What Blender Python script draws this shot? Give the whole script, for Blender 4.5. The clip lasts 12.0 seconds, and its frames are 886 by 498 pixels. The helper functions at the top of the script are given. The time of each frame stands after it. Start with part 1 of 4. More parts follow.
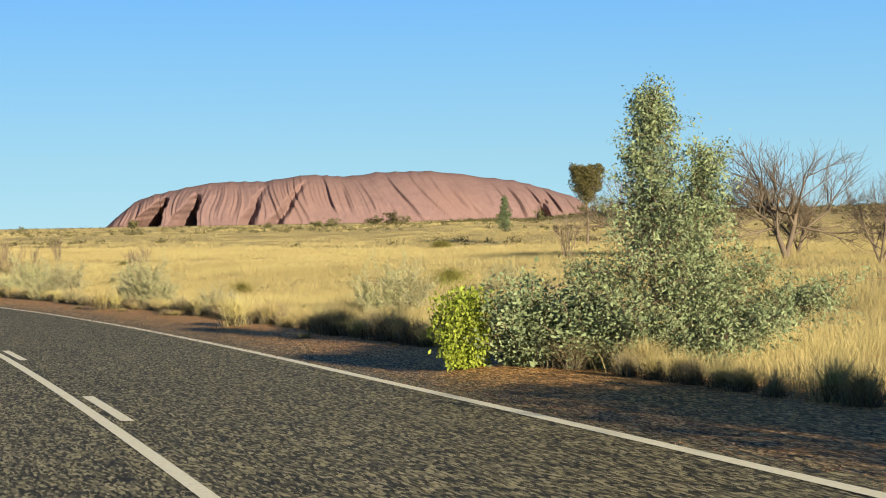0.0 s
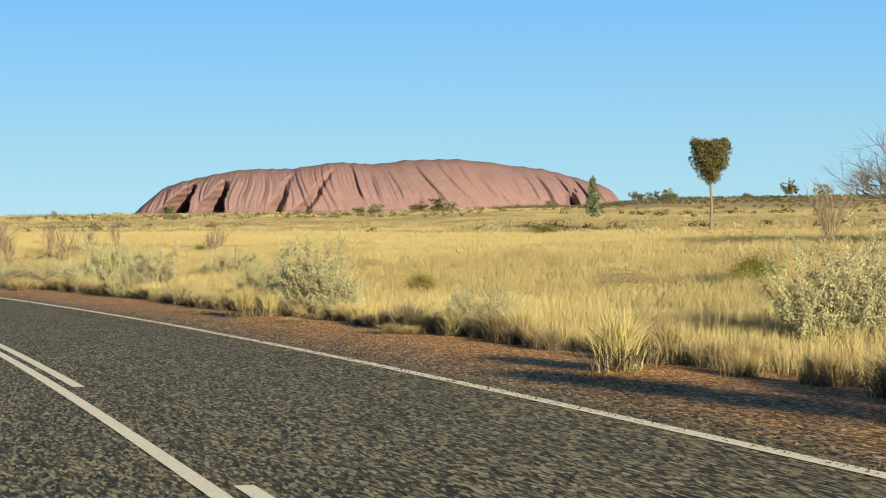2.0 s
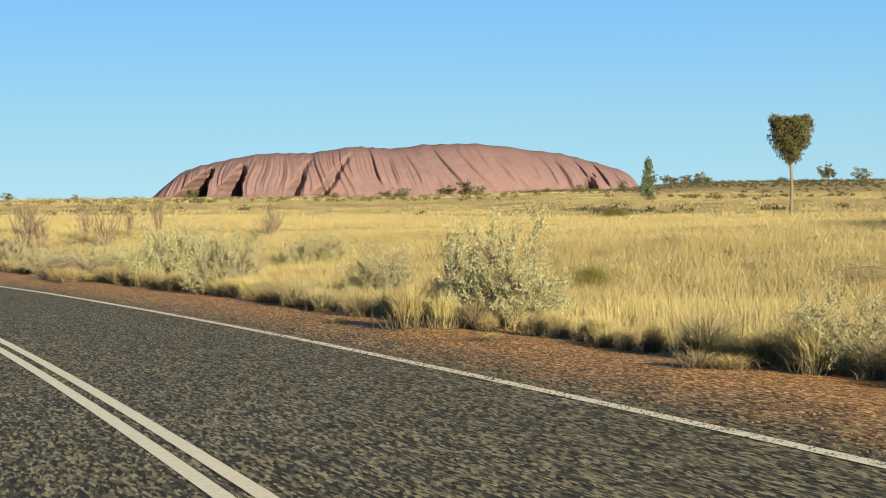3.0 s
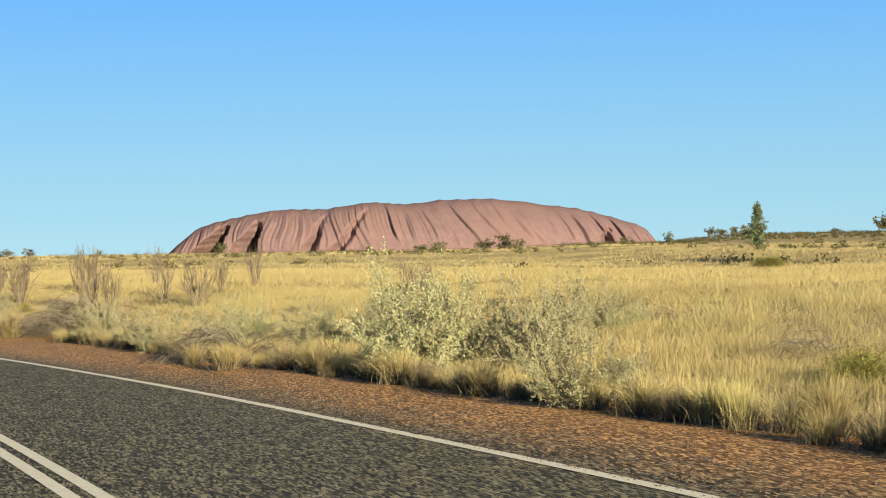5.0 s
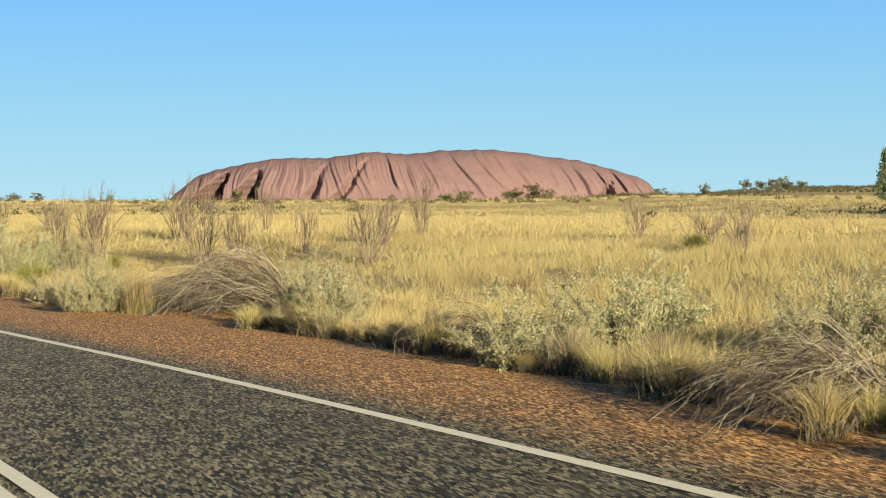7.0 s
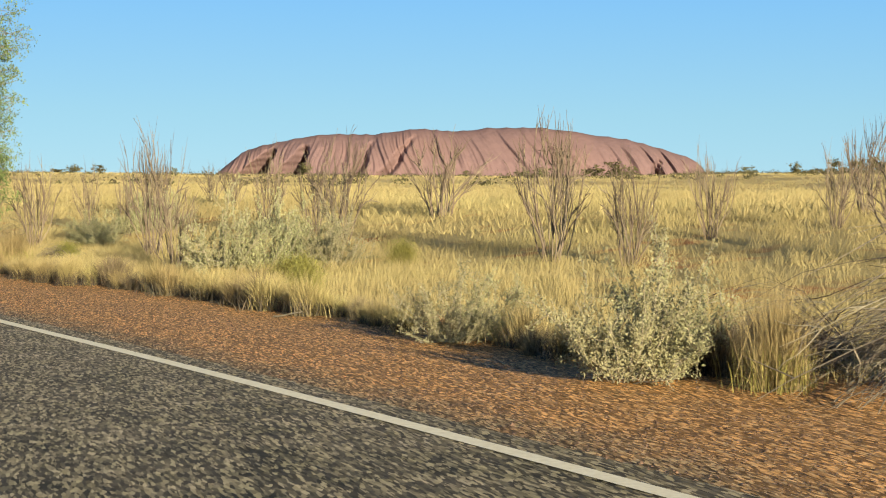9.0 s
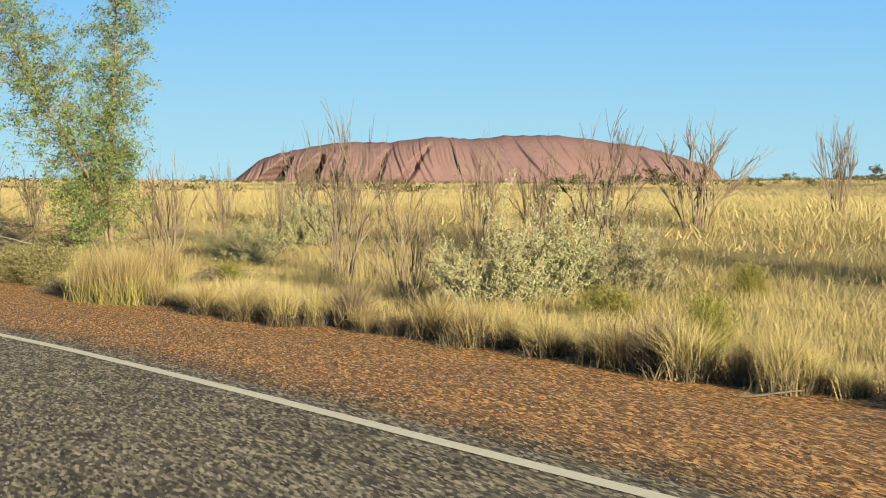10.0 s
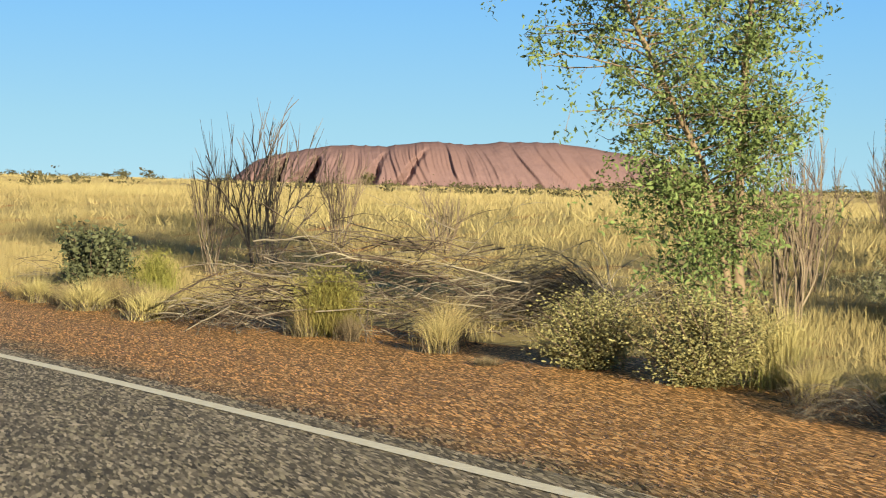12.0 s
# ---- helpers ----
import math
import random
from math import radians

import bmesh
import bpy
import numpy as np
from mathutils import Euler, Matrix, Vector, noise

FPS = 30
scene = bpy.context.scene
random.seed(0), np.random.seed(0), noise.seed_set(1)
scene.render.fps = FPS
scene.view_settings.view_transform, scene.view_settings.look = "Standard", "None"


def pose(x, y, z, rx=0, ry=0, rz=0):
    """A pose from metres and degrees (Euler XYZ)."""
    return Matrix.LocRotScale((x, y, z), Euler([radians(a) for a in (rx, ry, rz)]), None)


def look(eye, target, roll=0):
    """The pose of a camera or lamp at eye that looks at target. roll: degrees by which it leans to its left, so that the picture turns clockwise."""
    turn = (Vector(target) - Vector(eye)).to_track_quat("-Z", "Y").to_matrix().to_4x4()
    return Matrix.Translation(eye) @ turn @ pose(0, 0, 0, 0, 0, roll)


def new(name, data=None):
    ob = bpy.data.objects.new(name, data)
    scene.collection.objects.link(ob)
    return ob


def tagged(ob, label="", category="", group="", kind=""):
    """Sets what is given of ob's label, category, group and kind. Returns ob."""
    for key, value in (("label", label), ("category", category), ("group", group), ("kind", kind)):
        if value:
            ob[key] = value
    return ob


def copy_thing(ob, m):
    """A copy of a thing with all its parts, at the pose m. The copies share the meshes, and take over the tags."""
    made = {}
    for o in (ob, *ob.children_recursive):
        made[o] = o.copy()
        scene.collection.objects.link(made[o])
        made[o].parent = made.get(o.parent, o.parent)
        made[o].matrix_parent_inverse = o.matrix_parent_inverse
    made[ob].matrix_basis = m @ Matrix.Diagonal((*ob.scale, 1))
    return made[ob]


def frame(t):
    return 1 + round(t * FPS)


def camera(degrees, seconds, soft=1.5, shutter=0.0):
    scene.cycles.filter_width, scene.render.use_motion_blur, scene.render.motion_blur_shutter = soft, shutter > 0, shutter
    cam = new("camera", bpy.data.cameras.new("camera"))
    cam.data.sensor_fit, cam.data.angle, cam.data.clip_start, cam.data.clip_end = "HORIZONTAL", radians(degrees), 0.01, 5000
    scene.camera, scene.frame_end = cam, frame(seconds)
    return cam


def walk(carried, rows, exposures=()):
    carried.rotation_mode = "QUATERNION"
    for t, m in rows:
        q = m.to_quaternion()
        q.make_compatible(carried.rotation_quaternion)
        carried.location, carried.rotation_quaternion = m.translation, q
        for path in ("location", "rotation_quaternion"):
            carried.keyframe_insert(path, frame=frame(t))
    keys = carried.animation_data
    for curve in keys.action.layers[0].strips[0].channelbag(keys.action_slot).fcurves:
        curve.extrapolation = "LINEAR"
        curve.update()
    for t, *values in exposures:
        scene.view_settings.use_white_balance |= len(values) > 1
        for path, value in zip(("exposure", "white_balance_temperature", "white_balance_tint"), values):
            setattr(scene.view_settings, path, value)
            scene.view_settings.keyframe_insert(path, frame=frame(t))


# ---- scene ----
cam = camera(30.5, 12.0, soft=1.1, shutter=0.04)
PATH = [
    (0.0, pose(0.037, 0.030, 1.384, 89.014, 1.062, -17.928)),
    (0.5, pose(0.022, 4.779, 1.236, 88.808, 0.578, -17.970)),
    (1.0, pose(-0.022, 9.528, 1.134, 88.686, 0.628, -17.907)),
    (1.5, pose(-0.096, 14.276, 1.032, 88.667, 0.673, -17.551)),
    (2.0, pose(-0.205, 19.024, 0.905, 88.627, 0.736, -17.016)),
    (2.5, pose(-0.352, 23.770, 0.831, 88.494, 0.748, -16.593)),
    (3.0, pose(-0.540, 28.514, 0.733, 88.093, 0.673, -16.417)),
    (5.0, pose(-1.768, 47.464, 0.363, 90.060, 0.967, -15.945)),
    (5.5, pose(-2.201, 52.192, 0.277, 90.051, 0.765, -15.999)),
    (6.0, pose(-2.694, 56.913, 0.191, 89.507, 0.287, -16.273)),
    (6.5, pose(-3.251, 61.628, 0.145, 88.781, 0.342, -16.221)),
    (8.5, pose(-5.719, 80.454, -0.245, 87.768, -0.532, -15.046)),
    (9.0, pose(-6.682, 85.114, -0.329, 87.544, -0.377, -14.475)),
    (9.5, pose(-7.747, 89.755, -0.410, 87.555, -0.846, -13.924)),
    (10.0, pose(-8.984, 94.355, -0.480, 87.817, -0.303, -13.953)),
    (10.5, pose(-10.267, 98.929, -0.548, 87.804, -0.170, -13.924)),
    (11.0, pose(-11.640, 103.477, -0.612, 87.455, -0.360, -13.861)),
    (11.5, pose(-13.117, 107.988, -0.670, 87.133, -0.988, -13.964)),
    (12.0, pose(-14.689, 112.465, -0.725, 88.009, -1.528, -14.259)),
]
walk(cam, PATH)

# ---- light ----
SUN_HEIGHT, SUN_SIDE = 12.2, 170.5      # degrees above the plain; bearing from +Y, clockwise
world = bpy.data.worlds.new("sky")
scene.world = world
world.use_nodes = True
sky = world.node_tree.nodes.new("ShaderNodeTexSky")
sky.sky_type, sky.sun_disc = "NISHITA", False
sky.sun_elevation, sky.sun_rotation = radians(SUN_HEIGHT), radians(SUN_SIDE)
sky.altitude, sky.air_density, sky.dust_density, sky.ozone_density = 500, 0.5, 0.0, 2.4
backing = world.node_tree.nodes["Background"]
backing.inputs["Strength"].default_value = 0.0545
even = world.node_tree.nodes.new("ShaderNodeMix")      # dry desert air: pale at the horizon, a clear blue above it
even.data_type = "RGBA"
aloft = world.node_tree.nodes.new("ShaderNodeTexCoord")
height = world.node_tree.nodes.new("ShaderNodeSeparateXYZ")
tint = world.node_tree.nodes.new("ShaderNodeValToRGB")
tint.color_ramp.elements[0].position, tint.color_ramp.elements[0].color = 0.0, (0.305, 0.535, 0.64, 1)
tint.color_ramp.elements[1].position, tint.color_ramp.elements[1].color = 0.155, (0.135, 0.405, 0.80, 1)
for place, colour in ((0.04, (0.275, 0.52, 0.635, 1)), (0.10, (0.2, 0.47, 0.725, 1)), (0.5, (0.05, 0.2, 0.52, 1))):
    tint.color_ramp.elements.new(place).color = colour
scaled = world.node_tree.nodes.new("ShaderNodeVectorMath")
scaled.operation, scaled.inputs[3].default_value = "SCALE", 10.0
deeper = world.node_tree.nodes.new("ShaderNodeMapRange")     # and the plain sky overhead
deeper.interpolation_type = "SMOOTHSTEP"
for k, value in ((1, 0.16), (2, 0.5), (3, 0.85), (4, 0.0)):
    deeper.inputs[k].default_value = value
world.node_tree.links.new(aloft.outputs["Generated"], height.inputs[0])
world.node_tree.links.new(height.outputs[2], deeper.inputs[0])
world.node_tree.links.new(height.outputs[2], tint.inputs[0])
world.node_tree.links.new(tint.outputs[0], scaled.inputs[0])
world.node_tree.links.new(deeper.outputs[0], even.inputs[0])
world.node_tree.links.new(sky.outputs[0], even.inputs[6])
world.node_tree.links.new(scaled.outputs[0], even.inputs[7])
world.node_tree.links.new(even.outputs[2], backing.inputs[0])
sun = new("sun", bpy.data.lights.new("sun", "SUN"))
sun.data.energy, sun.data.angle, sun.data.color = 5.0, radians(0.6), (1.0, 0.86, 0.58)
sa, se = radians(SUN_SIDE), radians(SUN_HEIGHT)
sun_from = Vector((math.sin(sa) * math.cos(se), math.cos(sa) * math.cos(se), math.sin(se)))
sun.matrix_world = look(sun_from * 200, (0, 0, 0))
scene.view_settings.exposure = 1.22


# ---- plan of the road and the plain ----
TURN, TIGHTEN = 0.001086, 1.5368e-05    # the road's bend to the left: heading = TURN*s + TIGHTEN*s*s
DIP_X, DIP_Y = 0.02729, 0.02205         # the road's plane falls to the right and ahead
EDGE, LINE_A, LINE_B = 5.43, 1.738, 1.952
S0, S1, DS = -140.0, 420.0, 0.5
_s = np.arange(S0, S1 + DS, DS)
_clip = np.clip(_s, -60, 190)
_h = TURN * _clip + TIGHTEN * _clip * _clip
_x, _y = np.cumsum(-np.sin(_h)) * DS, np.cumsum(np.cos(_h)) * DS
_i0 = int(-S0 / DS)
_x, _y = _x - _x[_i0], _y - _y[_i0]


def road_xy(u, lat):
    x, y, h = np.interp(u, _s, _x), np.interp(u, _s, _y), np.interp(u, _s, _h)
    return x + lat * np.cos(h), y + lat * np.sin(h)


def road_ul(x, y):
    """Station and side distance of places on the plan."""
    x, y = np.atleast_1d(np.asarray(x, float)), np.atleast_1d(np.asarray(y, float))
    out_u, out_l = np.empty_like(x), np.empty_like(x)
    cx, cy, ch, cs = _x[::4], _y[::4], _h[::4], _s[::4]
    for a in range(0, len(x), 20000):
        px, py = x[a:a + 20000, None], y[a:a + 20000, None]
        i = ((cx[None] - px) ** 2 + (cy[None] - py) ** 2).argmin(1)
        dx, dy = px[:, 0] - cx[i], py[:, 0] - cy[i]
        out_u[a:a + 20000] = cs[i] - dx * np.sin(ch[i]) + dy * np.cos(ch[i])
        out_l[a:a + 20000] = dx * np.cos(ch[i]) + dy * np.sin(ch[i])
    return out_u, out_l


def smooth(a, b, v):
    t = np.clip((v - a) / (b - a), 0, 1)
    return t * t * (3 - 2 * t)


def widening(u):
    """How far the edge of the lane swings out along the road."""
    return np.interp(u, (0, 20, 27, 38, 50, 62, 70, 78, 90, 104, 112, 121, 128, 140),
                     (0.18, 0.25, 0.34, 0.41, 0.4, 0.3, 0.26, 0.13, -0.06, -0.06, 0.05, -0.06, 0.03, 0.0))


def plane_z(x, y):
    return -(DIP_X * np.clip(x, -60, 60) + DIP_Y * np.clip(y, -60, 190))


def ripple(x, y, size, seed=0.0):
    """Soft unevenness, about -1 to 1."""
    x, y = np.asarray(x, float) / size, np.asarray(y, float) / size
    v = (np.sin(x * 1.7 + 1.3 * np.sin(y * 1.1 + seed) + seed) + np.sin(y * 2.1 + 1.7 * np.sin(x * 0.9 - seed) + 2 * seed)
         + 0.6 * np.sin(2.9 * x - 2.3 * y + 3 * seed) + 0.5 * np.sin(3.7 * y + 3.1 * x - seed))
    return v / 3.1


VERGE_U = (0, 20, 27, 34, 42, 49, 53, 62, 66, 70, 75, 84, 92, 98, 106, 118, 123, 126, 130, 136, 160, 220)
VERGE_L = (8.0, 7.6, 7.7, 8.0, 7.95, 7.8, 7.5, 7.8, 7.6, 7.85, 7.55, 8.3, 8.8, 8.5, 9.1, 9.2, 9.5, 9.7, 9.25, 9.2, 9.6, 10.0)


def verge(u):
    return np.interp(u, VERGE_U, VERGE_L) + 0.16 * ripple(u, u * 0.21, 1.6, 4.0)


def land_z(x, y):
    """Height of the ground."""
    x, y = np.atleast_1d(np.asarray(x, float)), np.atleast_1d(np.asarray(y, float))
    u, lat = road_ul(x, y)
    far = np.hypot(x, y - 60)
    plain = -1.0 + 0.42 * (1 - smooth(60, 108, y)) + 1.6 * smooth(120, 480, far) + 0.12 * ripple(x, y, 14, 0.4) + 0.5 * ripple(x, y, 110, 2.0) * smooth(60, 300, far)
    # sand dunes far to the right and a low one ahead
    bearing = np.degrees(np.arctan2(x, y))
    plain = plain + (2.3 + 1.6 * smooth(26, 45, bearing)) * np.exp(-((far - 430) / 90) ** 2) * smooth(20.5, 24.0, bearing) * (1 + 0.15 * ripple(x, y, 60, 5)) * (1 - smooth(75, 110, bearing))
    plain = plain + 0.2 * np.exp(-((far - 330) / 70) ** 2) * (1 - smooth(1, 6, bearing)) * smooth(-40, -20, bearing)
    # the plain swells to the right of the way
    plain = plain + 0.85 * smooth(98, 140, far) * smooth(14.5, 19.5, bearing) + 0.25 * smooth(20, 32, lat) * (1 - smooth(80, 110, y))
    side = np.abs(lat)
    verge = plane_z(x, y) + 0.015 * ripple(x, y, 1.3, 1.0) * smooth(5.8, 6.5, side) + 0.15 * smooth(5.9, 7.6, side) * (1 - 0.5 * smooth(70, 110, u))
    k = smooth(8.0, 24.0, side)
    k = np.where(far > 380, 1.0, k)
    z = verge * (1 - k) + plain * k + 0.05 * ripple(x, y, 2.3, 3.0) * smooth(7.5, 10, side)
    return z


def land(x, y):
    return float(land_z([x], [y])[0])


# ---- materials ----
def material(name, colour, rough=0.8, second=None, size=1.0, amount=0.5, bump=0.0, bump_size=None, island=0.0, translucent=0.0, detail=6.0, third=None, size3=10.0, thick=(0.45, 0.65)):
    """Two colours mixed by noise of a real size, a slow third one, with relief, and a spread from piece to piece."""
    m = bpy.data.materials.new(name)
    m.use_nodes = True
    n, l = m.node_tree.nodes, m.node_tree.links
    p = n["Principled BSDF"]
    p.inputs["Roughness"].default_value = rough
    p.inputs["Specular IOR Level"].default_value = 0.1
    place = n.new("ShaderNodeTexCoord")
    tex = n.new("ShaderNodeTexNoise")
    tex.inputs["Scale"].default_value, tex.inputs["Detail"].default_value, tex.inputs["Roughness"].default_value = 1 / size, detail, 0.65
    l.new(place.outputs["Object"], tex.inputs["Vector"])
    mix = n.new("ShaderNodeMix")
    mix.data_type = "RGBA"
    mix.inputs[6].default_value, mix.inputs[7].default_value = (*colour, 1), (*(second or colour), 1)
    ramp = n.new("ShaderNodeMapRange")
    ramp.inputs[1].default_value, ramp.inputs[2].default_value = 0.5 - 0.25 * amount, 0.5 + 0.25 * amount
    l.new(tex.outputs["Fac"], ramp.inputs[0])
    l.new(ramp.outputs[0], mix.inputs[0])
    out = mix.outputs[2]
    if third:
        tex3 = n.new("ShaderNodeTexNoise")
        tex3.inputs["Scale"].default_value, tex3.inputs["Detail"].default_value = 1 / size3, 4.0
        l.new(place.outputs["Object"], tex3.inputs["Vector"])
        r3 = n.new("ShaderNodeMapRange")
        r3.inputs[1].default_value, r3.inputs[2].default_value = thick
        l.new(tex3.outputs["Fac"], r3.inputs[0])
        mix3 = n.new("ShaderNodeMix")
        mix3.data_type = "RGBA"
        mix3.inputs[7].default_value = (*third, 1)
        l.new(out, mix3.inputs[6])
        l.new(r3.outputs[0], mix3.inputs[0])
        out = mix3.outputs[2]
    if island:
        geo = n.new("ShaderNodeNewGeometry")
        hsv = n.new("ShaderNodeHueSaturation")
        ra = n.new("ShaderNodeMapRange")
        ra.inputs[3].default_value, ra.inputs[4].default_value = 1 - island, 1 + island
        l.new(geo.outputs["Random Per Island"], ra.inputs[0])
        l.new(ra.outputs[0], hsv.inputs["Value"])
        l.new(out, hsv.inputs["Color"])
        out = hsv.outputs[0]
    l.new(out, p.inputs["Base Color"])
    if bump:
        bt = n.new("ShaderNodeTexNoise")
        bt.inputs["Scale"].default_value, bt.inputs["Detail"].default_value = 1 / (bump_size or size), 6.0
        l.new(place.outputs["Object"], bt.inputs["Vector"])
        bn = n.new("ShaderNodeBump")
        bn.inputs["Distance"].default_value, bn.inputs["Strength"].default_value = bump, 1.0
        l.new(bt.outputs["Fac"], bn.inputs["Height"])
        l.new(bn.outputs[0], p.inputs["Normal"])
    if translucent:
        tr = n.new("ShaderNodeBsdfTranslucent")
        l.new(out, tr.inputs["Color"])
        ms = n.new("ShaderNodeMixShader")
        ms.inputs[0].default_value = translucent
        l.new(p.outputs[0], ms.inputs[1])
        l.new(tr.outputs[0], ms.inputs[2])
        l.new(ms.outputs[0], n["Material Output"].inputs[0])
    return m


def chip_seal(name, light, dark, cell, spread=0.9, sand=None):
    """Rolled stone chips in tar: single stones of mixed greys, worn and stained in patches."""
    m = material(name, light, 0.72, dark, 0.35, 0.9, third=tuple(0.8 * c for c in light), size3=3.5)
    n, l = m.node_tree.nodes, m.node_tree.links
    p = n["Principled BSDF"]
    base = p.inputs["Base Color"].links[0].from_socket
    place = n.new("ShaderNodeTexCoord")
    cells = n.new("ShaderNodeTexVoronoi")
    cells.inputs["Scale"].default_value = 1 / cell
    rolled = n.new("ShaderNodeMapping")      # chips lie rolled along the road
    rolled.inputs["Scale"].default_value = (1.35, 0.27, 1.0)
    l.new(place.outputs["Object"], rolled.inputs["Vector"])
    l.new(rolled.outputs[0], cells.inputs["Vector"])
    pick = n.new("ShaderNodeSeparateColor")
    l.new(cells.outputs["Color"], pick.inputs[0])
    curve = n.new("ShaderNodeMath")
    curve.operation, curve.inputs[1].default_value = "POWER", 2.2
    l.new(pick.outputs[0], curve.inputs[0])
    value = n.new("ShaderNodeMapRange")
    value.inputs[3].default_value, value.inputs[4].default_value = 1 - spread * 0.62, 1 + spread * 2.1
    l.new(curve.outputs[0], value.inputs[0])
    hsv = n.new("ShaderNodeHueSaturation")
    l.new(value.outputs[0], hsv.inputs["Value"])
    l.new(base, hsv.inputs["Color"])
    out = hsv.outputs[0]
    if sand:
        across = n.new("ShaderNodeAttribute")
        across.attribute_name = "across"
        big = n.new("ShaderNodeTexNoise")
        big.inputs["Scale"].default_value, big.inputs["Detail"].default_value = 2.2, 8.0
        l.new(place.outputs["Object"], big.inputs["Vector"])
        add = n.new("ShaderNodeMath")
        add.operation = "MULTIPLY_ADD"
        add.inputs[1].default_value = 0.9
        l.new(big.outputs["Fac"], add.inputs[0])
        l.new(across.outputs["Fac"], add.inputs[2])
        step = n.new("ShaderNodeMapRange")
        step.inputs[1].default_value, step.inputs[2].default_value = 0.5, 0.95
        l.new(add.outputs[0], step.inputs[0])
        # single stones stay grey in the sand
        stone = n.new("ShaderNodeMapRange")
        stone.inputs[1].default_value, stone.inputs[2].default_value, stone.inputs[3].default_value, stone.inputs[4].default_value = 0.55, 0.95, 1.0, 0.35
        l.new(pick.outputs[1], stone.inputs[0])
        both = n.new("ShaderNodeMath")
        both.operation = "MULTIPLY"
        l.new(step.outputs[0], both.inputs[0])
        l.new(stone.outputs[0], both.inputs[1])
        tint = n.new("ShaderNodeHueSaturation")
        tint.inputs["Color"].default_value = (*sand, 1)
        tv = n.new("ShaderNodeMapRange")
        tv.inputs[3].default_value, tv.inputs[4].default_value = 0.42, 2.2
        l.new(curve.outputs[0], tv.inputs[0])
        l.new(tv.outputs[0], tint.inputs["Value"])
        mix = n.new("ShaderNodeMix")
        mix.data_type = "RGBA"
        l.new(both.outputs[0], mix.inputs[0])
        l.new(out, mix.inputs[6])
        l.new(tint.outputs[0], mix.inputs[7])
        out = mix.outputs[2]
    l.new(out, p.inputs["Base Color"])
    bump = n.new("ShaderNodeBump")
    bump.inputs["Distance"].default_value, bump.inputs["Strength"].default_value = cell * 0.35, 0.9
    l.new(pick.outputs[2], bump.inputs["Height"])
    l.new(bump.outputs[0], p.inputs["Normal"])
    return m


def varied(m, value=0.2, hue=0.015):
    """Lets each plant differ a little from the next."""
    n, l = m.node_tree.nodes, m.node_tree.links
    for link in list(l):
        if link.to_socket.name in ("Base Color", "Color") and link.to_node.bl_idname in ("ShaderNodeBsdfPrincipled", "ShaderNodeBsdfTranslucent"):
            source, target = link.from_socket, link.to_socket
            info, hsv = n.new("ShaderNodeObjectInfo"), n.new("ShaderNodeHueSaturation")
            for socket, lo, hi in (("Value", 1 - value, 1 + value), ("Hue", 0.5 - hue, 0.5 + hue)):
                r = n.new("ShaderNodeMapRange")
                r.inputs[3].default_value, r.inputs[4].default_value = lo, hi
                l.new(info.outputs["Random"], r.inputs[0])
                l.new(r.outputs[0], hsv.inputs[socket])
            l.new(source, hsv.inputs["Color"])
            l.new(hsv.outputs[0], target)
    return m


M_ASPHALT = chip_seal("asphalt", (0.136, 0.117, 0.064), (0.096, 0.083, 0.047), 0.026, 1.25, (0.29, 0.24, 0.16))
M_SHOULDER = chip_seal("gravel_shoulder", (0.2, 0.155, 0.085), (0.14, 0.105, 0.06), 0.022, 1.1, (0.49, 0.265, 0.1))
M_DEAD = varied(material("dead_wood", (0.235, 0.185, 0.135), 0.85, (0.13, 0.1, 0.076), 0.12, 0.8, 0.003, 0.02), 0.3)
M_PALE_STEM = material("pale_stem", (0.42, 0.37, 0.27), 0.85, (0.28, 0.24, 0.17), 0.1, 0.8)
M_DEADTREE = material("dead_tree_wood", (0.185, 0.145, 0.108), 0.85, (0.085, 0.065, 0.05), 0.15, 0.8, 0.003, 0.03)
M_BRUSH = varied(material("dry_brush", (0.31, 0.27, 0.205), 0.85, (0.16, 0.135, 0.1), 0.2, 0.8, 0.003, 0.02), 0.35)
M_BRUSH_DARK = varied(material("dark_brush", (0.12, 0.09, 0.07), 0.85, (0.06, 0.045, 0.036), 0.2, 0.8, 0.003, 0.02), 0.3)
M_BARK = material("grey_bark", (0.22, 0.17, 0.12), 0.9, (0.12, 0.09, 0.065), 0.08, 0.8, 0.004, 0.02)
M_GUM_BARK = material("pale_gum_bark", (0.27, 0.205, 0.135), 0.8, (0.18, 0.13, 0.085), 0.15, 0.8, 0.004, 0.03)
M_SALT = varied(material("saltbush_leaf", (0.405, 0.392, 0.222), 0.7, (0.285, 0.278, 0.15), 0.15, 0.8, island=0.2, translucent=0.28), 0.15, 0.02)
M_LEAF = material("green_leaf", (0.16, 0.2, 0.07), 0.55, (0.1, 0.14, 0.05), 0.2, 0.7, island=0.35, translucent=0.2)
M_GUM = material("gum_leaf", (0.21, 0.275, 0.095), 0.5, (0.125, 0.17, 0.062), 0.35, 0.8, island=0.4, translucent=0.25)
M_BLUEGUM = material("blue_gum_leaf", (0.275, 0.325, 0.185), 0.5, (0.155, 0.195, 0.105), 0.35, 0.8, island=0.35, translucent=0.25)
M_LIME = material("lime_leaf", (0.31, 0.36, 0.05), 0.5, (0.2, 0.255, 0.04), 0.3, 0.8, island=0.35, translucent=0.25)
